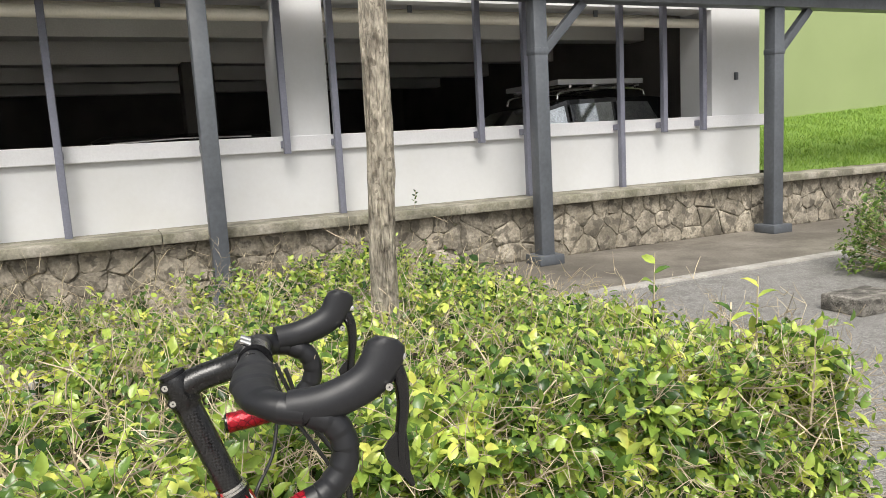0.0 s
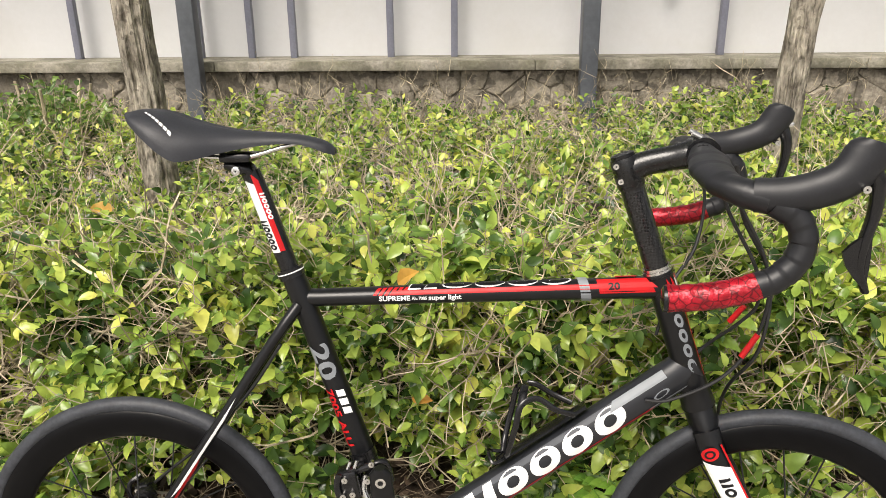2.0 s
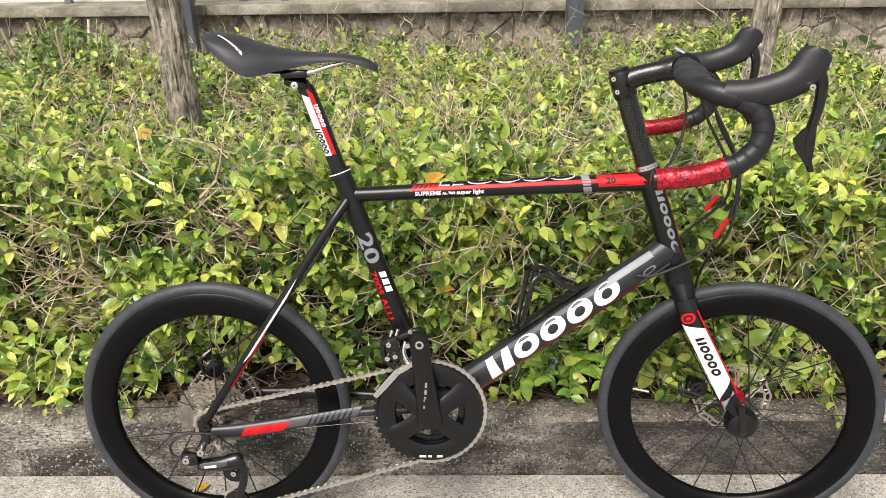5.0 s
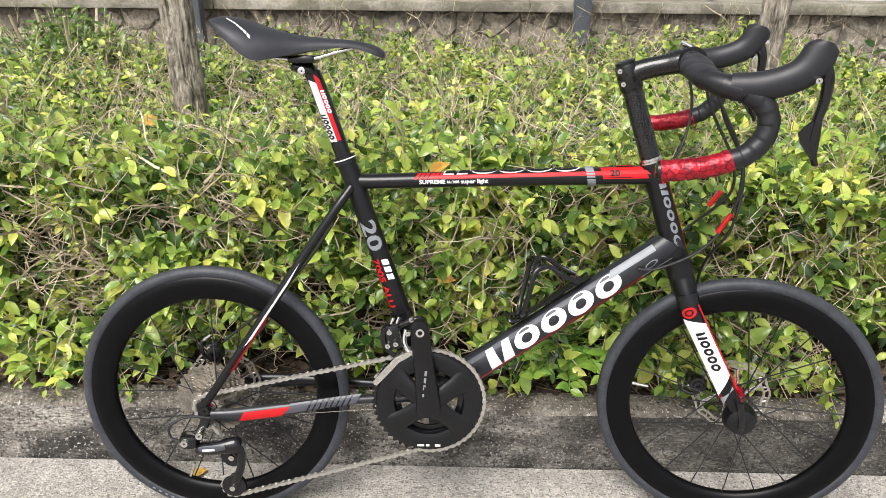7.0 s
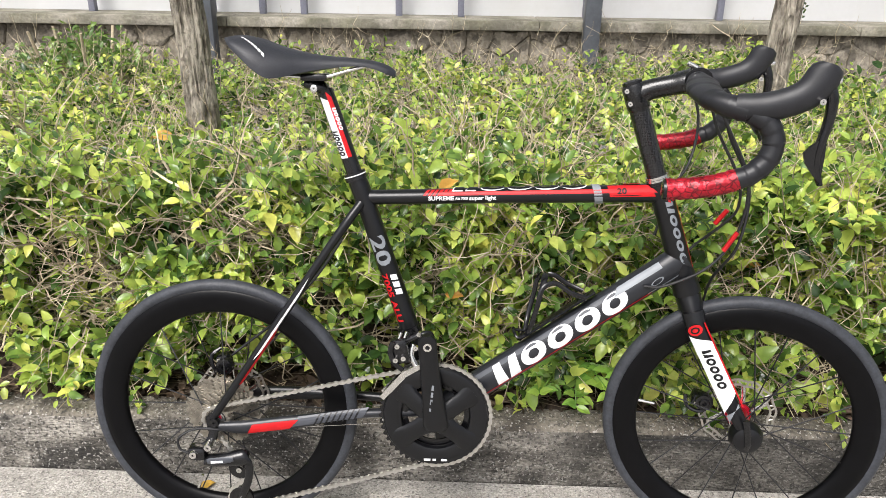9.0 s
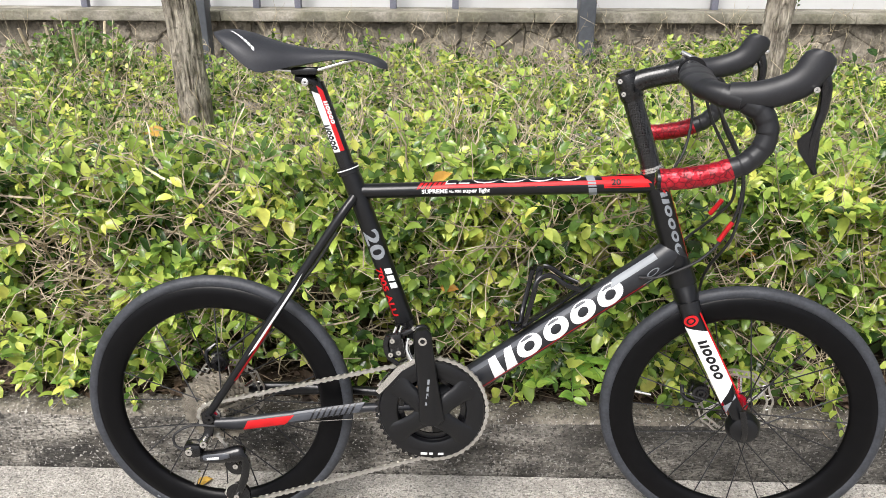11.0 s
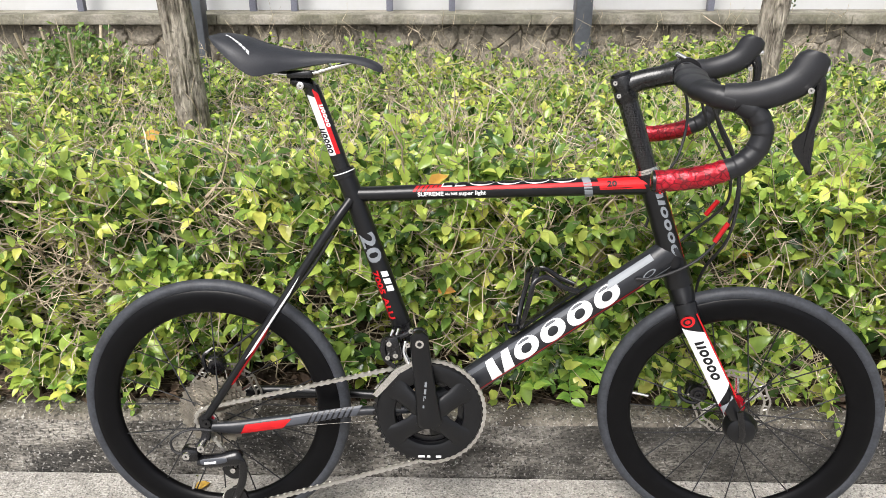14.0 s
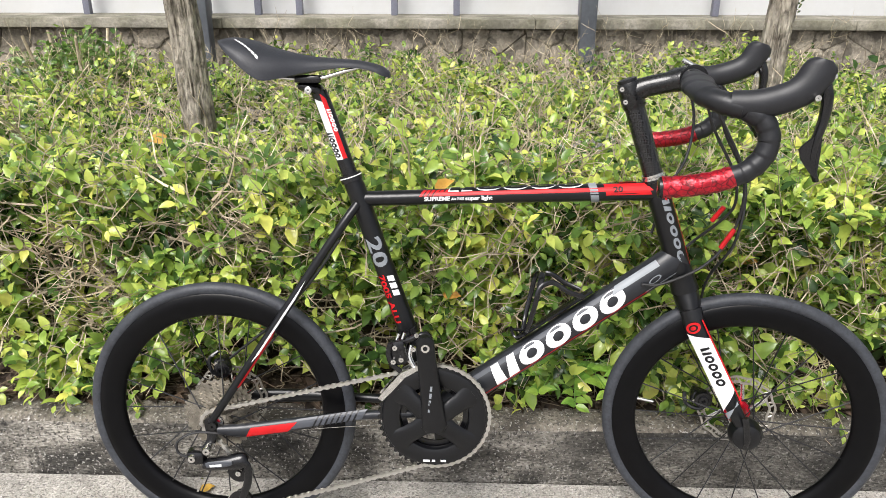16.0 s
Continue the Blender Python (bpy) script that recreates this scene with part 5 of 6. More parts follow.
for k in range(6):
    on_top_tube(strip(bmesh.new(), 0.074 + 0.008 * k, 0.0795 + 0.008 * k, 0.0085, 0.0205, 0.008, 0.008, 5), M["red"], "slash")
for i, bm in enumerate(emblem(0.125, 0.235, 0.0135, 0.4) + emblem(0.127, 0.231, 0.0095, 0.4)):
    for v in bm.verts:
        v.co.y += 0.0222
    on_top_tube(bm, M["white_ink" if i < 6 else "frame"], "brand_mark", 0.0010 if i < 6 else 0.0016)
on_top_tube(words("SUPREME", 0.0092, 0.083, 0.001, 1.2), M["white_ink"], "lettering", 0.0012)
on_top_tube(words("Alu 7005", 0.006, 0.130, 0.0015, 1.0), M["white_ink"], "lettering", 0.0012)
on_top_tube(words("super light", 0.0092, 0.154, 0.001, 1.2), M["white_ink"], "lettering", 0.0012)
on_top_tube(strip(bmesh.new(), 0.372, 0.386, -0.012, 0.034, -0.008, -0.008, 10), M["grey_ink"], "band", 0.0010)
on_top_tube(strip(bmesh.new(), 0.396, 0.474, 0.003, 0.021, -0.004, -0.012, 6, 3), M["red"], "panel", 0.0010)
on_top_tube(words("20", 0.011, 0.408, 0.0075, 1.5), M["frame"], "lettering", 0.0016)
on_top_tube(strip(bmesh.new(), 0.420, 0.450, 0.025, 0.038, 0.004, 0.004, 5, 2), M["red"], "panel", 0.0010)

SD0, SD1 = (0.30, 0, 0.57), (0.36, 0, 0.395)
decal(wrapped(words("20", 0.036, -0.028, -0.0125, 1.55), SD0, SD1, 0.0172, 0.0175, 0.001), M["grey_ink"], frame_tube, "lettering")
for k in range(3):
    decal(wrapped(strip(bmesh.new(), 0.046 + 0.014 * k, 0.0565 + 0.014 * k, 0.001, 0.0125, 0.003, 0.003, 5), SD0, SD1, 0.0174, 0.0176, 0.001), M["white_ink"], frame_tube, "lettering_bar")
decal(wrapped(words("7005 ALU", 0.016, 0.042, -0.0145, 1.45), SD0, SD1, 0.0175, 0.0177, 0.001), M["red"], frame_tube, "lettering")

HT0, HT1 = tuple(on_axis(0.172)), tuple(on_axis(0.02))
brand(0.0, 0.118, 0.0125, HT0, HT1, 0.0198, 0.0198, 0.0008, 0.25, M["grey_ink"], head_tube)
decal(wrapped(strip(bmesh.new(), -0.03, 0.15, 0.0205, 0.0235, 0, 0, 2, 3), HT0, HT1, 0.0200, 0.0200, 0.001), M["red"], head_tube, "stripe")
for k in range(4):
    decal(wrapped(strip(bmesh.new(), -0.030, 0.0, 0.004 + 0.007 * k, 0.008 + 0.007 * k, 0.01, 0.004, 2), HT0, HT1, 0.0206, 0.0206, 0.001), M["white_ink" if k == 2 else "red"], head_tube, "slash")

SP0, SP1 = (0.214, 0, 0.818), (0.2535, 0, 0.702)
decal(wrapped(strip(bmesh.new(), -0.022, 0.088, -0.012, 0.001, 0.010, 0.002, 6, 2), SP0, SP1, 0.0137, 0.0137, 0.0006), M["white_ink"], post, "stripe")
decal(wrapped(strip(bmesh.new(), -0.028, 0.089, 0.001, 0.0085, 0.012, 0.001, 4, 2), SP0, SP1, 0.0137, 0.0137, 0.0006), M["red"], post, "stripe")
brand(0.040, 0.045, 0.010, SP0, SP1, 0.0137, 0.0137, 0.0012, -0.42, M["frame"], post)
brand(0.002, 0.040, 0.0065, SP0, SP1, 0.0137, 0.0137, 0.0012, 0.45, M["white_ink"], post)

FB0, FB1 = (0.872, -0.040, 0.440), (0.941, -0.052, 0.312)
decal(wrapped(strip(bmesh.new(), -0.006, 0.150, -0.015, 0.014, 0.022, -0.03, 6, 4), FB0, FB1, 0.0188, 0.0122, 0.0012, 0.0, STEER), M["white_ink"], fork, "panel")
decal(wrapped(strip(bmesh.new(), -0.02, 0.150, 0.014, 0.0175, 0.0, 0.0, 2, 4), FB0, FB1, 0.0188, 0.0122, 0.0014, 0.0, STEER), M["red"], fork, "stripe")
decal(wrapped(strip(bmesh.new(), 0.155, 0.170, -0.014, 0.010, -0.008, -0.03, 6, 2), FB0, FB1, 0.0175, 0.0118, 0.0014, 0.0, STEER), M["grey_ink"], fork, "panel")
brand(0.026, 0.078, 0.012, FB0, FB1, 0.0188, 0.0122, 0.002, 0.0, M["frame"], fork, 0.25, STEER)
decal(wrapped(oval(bmesh.new(), -0.014, -0.002, 0.010, 0.0105, 0.02), FB0, FB1, 0.0205, 0.0135, 0.0012, 0.0, STEER), M["red"], fork, "badge")
decal(wrapped(oval(bmesh.new(), -0.014, -0.002, 0.0062, 0.0062, 0.6), FB0, FB1, 0.0205, 0.0135, 0.0018, 0.0, STEER), M["frame"], fork, "badge")

stays = [o for o in bike.children if o.name.startswith("seat_stay")]
SS0, SS1 = (0.15, -0.047, 0.487), (0.05, -0.058, 0.338)
# white highlight of the glossy stay, laid on as a thin strip
decal(wrapped(strip(bmesh.new(), -0.05, 0.135, 0.0008, 0.0045, 0.04, -0.02, 3, 6), SS0, SS1, 0.0078, 0.0078, 0.0006), M["white_ink"], stays[0], "stripe")
decal(wrapped(strip(bmesh.new(), 0.06, 0.19, 0.0048, 0.0105, 0.02, -0.004, 3, 4), SS0, SS1, 0.0078, 0.0078, 0.0008), M["red"], stays[0], "stripe")
chain_stays = [o for o in bike.children if o.name.startswith("chain_stay")]
CS0, CS1 = (0.06, -0.060, 0.2415), (0.15, -0.055, 0.253)
decal(wrapped(strip(bmesh.new(), -0.002, 0.075, -0.008, 0.006, 0.012, 0.02, 5, 2), CS0, CS1, 0.0135, 0.009, 0.001), M["red"], chain_stays[0], "panel")
CS2, CS3 = (0.15, -0.055, 0.253), (0.25, -0.045, 0.266)
decal(wrapped(strip(bmesh.new(), -0.01, 0.12, -0.004, 0.011, 0.014, 0.014, 4, 3), CS2, CS3, 0.0137, 0.009, 0.0008), M["dark_grey"], chain_stays[0], "panel")
for k in range(8):
    decal(wrapped(strip(bmesh.new(), 0.028 + 0.0105 * k, 0.0315 + 0.0105 * k, -0.006, 0.0105, 0.014, 0.014, 3), CS2, CS3, 0.0137, 0.009, 0.0014), M["frame"], chain_stays[0], "slash")
cols = list(zip(*SADDLE))


def on_saddle(x, c):
    w, t, b = (float(np.interp(x, cols[0], cols[i])) for i in (1, 2, 3))
    return Vector((x, w * c - 0.0008, b + (t - b) * (1 - c * c) ** 0.4 + 0.0014))


for k in range(7):
    bm = bmesh.new()
    x0, c0 = 0.076 + 0.0062 * k, -0.56 - 0.042 * k
    bm.faces.new([bm.verts.new(on_saddle(x, c)) for x, c in ((x0, c0), (x0 + 0.0048, c0 - 0.03), (x0 + 0.0048, c0 - 0.085), (x0, c0 - 0.06))])
    decal(bm, M["white_ink"], saddle, "lettering_bar")
for k in range(6):
    a = radians(236 + 3.2 * k)
    bm = boxes(((-0.003, -0.0004, -0.0012), (0.003, 0.0004, 0.0012)))
    turned(bm, Matrix.Translation((0.2395 * math.cos(a), -0.0137, R_OUT + 0.2395 * math.sin(a))) @ Matrix.Rotation(-a - math.pi / 2, 4, "Y"))
    decal(bm, M["grey_ink"], rear_wheel, "lettering_bar")
bm = bmesh.new()
for k, w in enumerate((0.012, 0.006, 0.010)):
    box(bm, (-0.022 + 0.016 * k, -0.0003, -0.002), (-0.022 + 0.016 * k + w, 0.0003, 0.002))
decal(turned(bm, pose(0.405, CY - 0.0122, 0.186)), M["white_ink"], ring, "lettering_bar")
bm = bmesh.new()
for k, w in enumerate((0.010, 0.010, 0.010, 0.006)):
    box(bm, (-0.002, -0.0003, -0.014 * k), (0.002, 0.0003, -0.014 * k + w))
decal(turned(bm, pose(0.398, -0.0822, 0.335, 4, 5, 0)), M["grey_ink"], crank, "lettering_bar")


# ---- trees and hedge ----
def tree(x, y, r0, r1, lean, seed, height=3.4):
    root = new("street_tree")
    root.matrix_world = pose(x, y, 0.10)
    tagged(root, "slim young tree with furrowed grey-brown bark", "tree", "trees in the hedge")
    bm = bmesh.new()
    n, rows = 64, 220
    knots = [(0.62, 4.5), (0.95, 5.4), (1.28, 4.9), (1.33, 3.6), (1.62, 5.0), (1.9, 4.1)]
    rings = []
    for j in range(rows + 1):
        h = height * j / rows
        f = j / rows
        cx, cy = lean[0] * h + 0.012 * noise.noise(Vector((h * 1.6, seed, 0))), lean[1] * h + 0.012 * noise.noise(Vector((h * 1.6, seed, 5)))
        r = r0 + (r1 - r0) * f + 0.02 * math.exp(-h * 7)
        ring = []
        for k in range(n):
            a = 2 * math.pi * k / n
            d = Vector((math.cos(a) * 3.2, math.sin(a) * 3.2, h * 3.0 + seed))
            ridge = abs(noise.noise(Vector((math.cos(a) * 4.6, math.sin(a) * 4.6, h * 2.2 + seed)))) + 0.5 * abs(noise.noise(Vector((math.cos(a) * 9, math.sin(a) * 9, h * 5 + seed))))
            knot = sum(0.16 * math.exp(-(((h - kh) / 0.035) ** 2 + ((math.cos(a - ka) - 1) / 0.12) ** 2)) - 0.22 * math.exp(-(((h - kh) / 0.012) ** 2 + ((math.cos(a - ka) - 1) / 0.02) ** 2)) for kh, ka in knots)
            rr = r * (1 + knot + 0.10 * noise.noise(d) + 0.09 * noise.noise(Vector((math.cos(a) * 1.5, math.sin(a) * 1.5, h * 8 + seed))) - 0.22 * max(0.0, 0.26 - ridge) / 0.26)
            ring.append(bm.verts.new((cx + rr * math.cos(a), cy + rr * math.sin(a), h)))
        rings.append(ring)
    for a, b in zip(rings, rings[1:]):
        for k in range(n):
            bm.faces.new((a[k], a[(k + 1) % n], b[(k + 1) % n], b[k]))
    bm.faces.new(rings[-1])
    trunk = part("trunk", bm, M["bark"], root)
    rng = np.random.RandomState(int(seed * 10))
    top = Vector((lean[0] * height, lean[1] * height, height))
    verts, faces = [], []
    for i in range(7):
        a = i * 2.4 + rng.rand()
        base = Vector((lean[0] * (2.5 + 0.12 * i), lean[1] * (2.5 + 0.12 * i), 2.5 + 0.12 * i))
        end = base + Vector((math.cos(a), math.sin(a), 0.7)) * (0.8 + 0.3 * rng.rand())
        part("limb", sweep(curve([base, (base + end) / 2 + Vector((0, 0, 0.08)), end], 4), [0.025 - 0.0025 * q for q in range(9)], 7), M["bark"], root)
        for q in range(260):
            c = base.lerp(end, 0.35 + 0.75 * rng.rand()) + Vector(rng.normal(0, 0.16, 3))
            d = Vector(rng.normal(0, 1, 3)).normalized()
            s = d.cross(Vector(rng.normal(0, 1, 3))).normalized()
            k = len(verts)
            verts += [c, c + d * 0.035 + s * 0.018, c + d * 0.08, c + d * 0.035 - s * 0.018]
            faces.append((k, k + 1, k + 2, k + 3))
    crown = from_arrays("crown", [tuple(v) for v in verts], faces, M["leaf"], root)
    tagged(crown, kind="stuff")
    return root


tree(-0.428, 1.255, 0.052, 0.043, (-0.012, -0.01), 3.1)
tree(1.43, 1.29, 0.044, 0.036, (0.01, 0.0), 8.4)

LEAF = np.array([(0, 0, 0), (0.16, 0.165, 0.045), (0.42, 0.245, 0.07), (0.76, 0.155, 0.035), (1, 0, -0.1), (0.76, -0.155, 0.035), (0.42, -0.245, 0.07), (0.16, -0.165, 0.045), (0.22, 0, 0), (0.48, 0, 0.01), (0.76, 0, -0.03)])
LEAF_FACES = [(0, 7, 8), (0, 8, 1), (8, 7, 6, 9), (8, 9, 2, 1), (9, 6, 5, 10), (9, 10, 3, 2), (10, 5, 4), (10, 4, 3)]
NV = len(LEAF)


def wobble(x, y, s, k):
    """Cheap smooth noise on arrays, about -1 to 1."""
    return (np.sin(x * s + 1.3 * k) * np.cos(y * s * 0.9 + 2.1 * k) + 0.6 * np.sin(x * s * 2.3 + y * s * 1.7 + k) + 0.4 * np.cos(x * s * 4.1 - y * s * 3.7 + 3 * k)) / 1.6


def hedge_top(x, y):
    return 0.60 + 0.045 * wobble(x, y, 2.1, 1.0) + 0.03 * wobble(x, y, 6.5, 2.0) - 0.12 * np.clip((x - 1.8) / 0.4, 0, 1) ** 2 + 0.11 * np.exp(-((x - 1.7) ** 2 + (y - 2.15) ** 2) / 0.2) - 0.10 * np.exp(-((x + 0.42) ** 2 + (y - 1.05) ** 2) / 0.06)


def leaves(base, ax, nrm, length):
    """Leaf blades at base points, along ax, facing nrm: vertices (n, 11, 3)."""
    side = np.cross(nrm, ax)
    side /= np.linalg.norm(side, axis=1)[:, None] + 1e-9
    up = np.cross(ax, side)
    return base[:, None] + length[:, None, None] * (LEAF[None, :, :1] * ax[:, None] + LEAF[None, :, 1:2] * side[:, None] * 1.12 + LEAF[None, :, 2:] * up[:, None] * 1.5)


def unit(v):
    return v / (np.linalg.norm(v, axis=1)[:, None] + 1e-9)


def sprigs(rng, root, out, count, size):
    """Leafy shoots: stems from root along out with leaves set alternately. Returns leaves and stem ends."""
    n = len(root)
    length = rng.uniform(0.07, 0.15, n)
    bend = unit(out + rng.normal(0, 0.25, (n, 3)))
    all_leaves, shade = [], []
    spin = rng.uniform(0, 6.28, n)
    a1 = unit(np.cross(out, rng.normal(0, 1, (n, 3))))
    a2 = np.cross(out, a1)
    for k in range(count):
        f = (k + 0.6) / count
        p = root + out * (length * f)[:, None] + (bend - out) * (length * f * f)[:, None] * 0.6
        ang = spin + k * 2.5 + rng.normal(0, 0.3, n)
        rad = a1 * np.cos(ang)[:, None] + a2 * np.sin(ang)[:, None]
        ax = unit(rad + out * (0.35 + 0.5 * f) + rng.normal(0, 0.22, (n, 3)) + np.array((0, 0, -0.12)))
        nrm = unit(np.array((0, -0.3, 1.0)) + 0.4 * out + rng.normal(0, 0.5, (n, 3)))
        keep = rng.rand(n) < 0.9
        ln = size * rng.uniform(0.5, 1.3, n) * np.repeat(rng.uniform(0.75, 1.3, (n + 3) // 4), 4)[:n] * (1.08 - 0.45 * f)
        all_leaves.append(leaves(p, ax, nrm, ln)[keep])
    tip = root + out * length[:, None]
    return np.concatenate(all_leaves), tip


def leaf_mesh(name, blades, material, parent):
    n = len(blades)
    faces = []
    for i in range(n):
        k = i * NV
        faces += [tuple(k + j for j in f) for f in LEAF_FACES]
    ob = from_arrays(name, blades.reshape(-1, 3).tolist(), faces, material, parent)
    ob.data.polygons.foreach_set("use_smooth", [True] * len(ob.data.polygons))
    return ob


def twig_mesh(name, starts, ends, r0, r1, material, parent, kinks=None):
    """Many thin three-sided twigs, bent once in the middle."""
    n = len(starts)
    mid = (starts + ends) / 2 + (kinks if kinks is not None else 0)
    d = unit(ends - starts)
    a = unit(np.cross(d, np.array((0.31, 0.52, 0.8))))
    b = np.cross(d, a)
    verts = np.zeros((n, 9, 3))
    for ring, (p, r) in enumerate(((starts, r0), (mid, (r0 + r1) / 2), (ends, r1))):
        for k in range(3):
            t = 2.0944 * k
            verts[:, ring * 3 + k] = p + (a * math.cos(t) + b * math.sin(t)) * (r if np.isscalar(r) else r[:, None])
    faces = []
    for i in range(n):
        o = i * 9
        for ring in (0, 3):
            for k in range(3):
                faces.append((o + ring + k, o + ring + (k + 1) % 3, o + ring + 3 + (k + 1) % 3, o + ring + 3 + k))
    return from_arrays(name, verts.reshape(-1, 3).tolist(), faces, material, parent)


def hedge(rng):
    root = new("hedge")
    tagged(root, "clipped hedge of yellow-green small leaves and bare twigs", "hedge")
    X0, X1, Y0, Y1 = -3.4, 2.24, 0.25, 2.3
    # shoots on the top
    n = 6800
    x, y = rng.uniform(X0, X1, n), Y0 + 0.03 + (Y1 - Y0) * rng.rand(n) ** 1.25
    y = y + 0.10 * wobble(x, y * 0, 3.0, 4.0)
    thin = wobble(x * 1.3, y * 1.3, 4.2, 9.0) + 0.55 * np.clip((y - 1.1) / 0.6, 0, 1) - 1.0 * np.clip((x - 0.8) / 0.4, 0, 1)
    keep = rng.rand(n) > np.clip(0.75 * thin, 0, 0.8)
    x, y = x[keep], y[keep]
    n = len(x)
    z = hedge_top(x, y) - rng.exponential(0.045, n) - 0.05
    top_root = np.stack([x, y, z], 1)
    top_out = unit(np.stack([rng.normal(0, 0.45, n), rng.normal(-0.15, 0.45, n), np.ones(n)], 1))
    # shoots on the front face, thinner towards the ground
    n = 3900
    x, z = rng.uniform(X0, X1, n), 0.165 + 0.455 * rng.rand(n) ** 0.75
    gap = wobble(x, z * 1.6, 5.5, 7.0)
    keep = rng.rand(n) > np.clip(0.9 * (gap - 0.05), 0, 0.8)
    x, z, gap = x[keep], z[keep], gap[keep]
    n = len(x)
    deep = rng.exponential(0.05, n) + 0.13 * np.clip(gap - 0.1, 0, 1)
    y = Y0 + 0.045 + 0.05 * wobble(x, z, 3.1, 3.0) + deep + 0.10 * np.clip((z - 0.5) / 0.15, 0, 1) ** 2
    front_root = np.stack([x, y, z], 1)
    front_out = unit(np.stack([rng.normal(0, 0.5, n), -0.75 + rng.normal(0, 0.3, n), 0.55 + rng.normal(0, 0.35, n)], 1))
    # low sprays that hang out over the kerb
    n = 170
    x = rng.uniform(X0, X1, n * 4)
    x = x[wobble(x, x * 0, 4.3, 5.0) > 0.25][:n]
    x = np.concatenate([x, rng.uniform(0.82, 1.28, 46), rng.uniform(0.5, 0.72, 20), rng.uniform(-0.55, -0.3, 18)])
    n = len(x)
    low_root = np.stack([x, Y0 + rng.exponential(0.035, n), rng.uniform(0.17, 0.27, n)], 1)
    low_out = unit(np.stack([rng.normal(0, 0.5, n), -0.8 + rng.normal(0, 0.25, n), rng.normal(-0.1, 0.3, n)], 1))
    front_root, front_out = np.concatenate([front_root, low_root]), np.concatenate([front_out, low_out])
    # the end by the path
    n = 900
    y, z = rng.uniform(Y0, Y1, n), rng.uniform(0.12, 0.5, n)
    end_root = np.stack([X1 + 0.05 - 0.5 * z ** 2 * 1.2 - rng.exponential(0.06, n), y, z], 1)
    end_out = unit(np.stack([0.8 + rng.normal(0, 0.3, n), rng.normal(0, 0.5, n), 0.6 + rng.normal(0, 0.3, n)], 1))
    blades_top, tip_t = sprigs(rng, top_root, top_out, 10, 0.039)
    blades_front, tip_f = sprigs(rng, front_root, front_out, 9, 0.041)
    blades_end, tip_e = sprigs(rng, end_root, end_out, 8, 0.041)
    # inner leaves, in a colour darkened for the shade inside the hedge
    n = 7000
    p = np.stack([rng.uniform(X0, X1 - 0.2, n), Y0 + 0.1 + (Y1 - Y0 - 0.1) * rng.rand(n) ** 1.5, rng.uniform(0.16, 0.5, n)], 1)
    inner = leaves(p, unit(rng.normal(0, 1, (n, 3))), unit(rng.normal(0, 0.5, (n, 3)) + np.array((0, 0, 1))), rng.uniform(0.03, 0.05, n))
    leaf_mesh("inner_foliage", inner, M["leaf_shade"], root)["kind"] = "stuff"
    c = blades_front.mean(1)
    near = np.where((c[:, 0] > -0.25) & (c[:, 0] < 1.2) & (c[:, 1] < 0.36))[0]
    picked = near[:: max(1, len(near) // 290)][:290]
    rest = np.ones(len(blades_front), bool)
    rest[picked] = False
    leaf_mesh("foliage", np.concatenate([blades_top, blades_front[rest], blades_end]), M["leaf"], root)["kind"] = "stuff"
    # stems of the shoots and bare dry twigs
    starts = np.concatenate([top_root, front_root, end_root])
    ends = np.concatenate([tip_t, tip_f, tip_e])
    twig_mesh("shoot_wood", starts - (ends - starts) * 0.8, ends, 0.0016, 0.0008, M["twig"], root)["kind"] = "stuff"
    n = 4200
    x, y = rng.uniform(X0, X1, n), Y0 + 0.04 + (Y1 - Y0) * rng.rand(n) ** 1.1
    p0 = np.stack([x, y, hedge_top(x, y) - rng.uniform(0.02, 0.17, n)], 1)
    h = n * 2 // 5
    thick = rng.uniform(0.8, 1.9, n) * np.where((x > 0.9) & (rng.rand(n) < 0.8), 0.3, 1.0)
    p0[:h, 1] = Y0 + 0.06 + rng.exponential(0.06, h)
    p0[:h, 2] = rng.uniform(0.2, 0.58, h)
    way = unit(np.stack([rng.normal(0, 1, n), rng.normal(-0.3, 0.45, n), rng.normal(0.45, 0.5, n)], 1))
    starts, ends, r0, r1 = [], [], [], []
    for k in range(3):
        step = rng.uniform(0.04, 0.10, n)[:, None]
        p1 = p0 + way * step
        starts.append(p0)
        ends.append(p1)
        r0.append((0.0017 - 0.0003 * k) * thick)
        r1.append((0.0014 - 0.0003 * k) * thick)
        for q in range(2):
            side = unit(way + rng.normal(0, 0.75, (n, 3)) + np.array((0, -0.1, 0.2)))
            starts.append(p1)
            ends.append(p1 + side * rng.uniform(0.02, 0.09, n)[:, None])
            r0.append(np.full(n, 0.0010))
            r1.append(np.full(n, 0.0006))
        way = unit(way + rng.normal(0, 0.4, (n, 3)))
        p0 = p1
    total = 9 * n
    twig_mesh("dry_brush", np.concatenate(starts), np.concatenate(ends), np.concatenate(r0), np.concatenate(r1), M["twig"], root, rng.normal(0, 0.005, (total, 3)))["kind"] = "stuff"
    # woody stems rising from the soil
    for i in range(46):
        bx, by = X0 + 0.1 + (X1 - X0 - 0.3) * (i + rng.rand()) / 46, Y0 + 0.16 + 0.25 * rng.rand()
        for k in range(3):
            e = np.array((bx + rng.normal(0, 0.12), by + rng.normal(0, 0.1), rng.uniform(0.42, 0.58)))
            b = np.array((bx, by, 0.10))
            mid = (b + e) / 2 + rng.normal(0, 0.03, 3)
            part("branch", sweep(curve([b, mid, e], 4), list(np.linspace(0.0085, 0.0035, 9)), 6), M["wood"], root)
    # fallen leaves under the hedge
    n = 7500
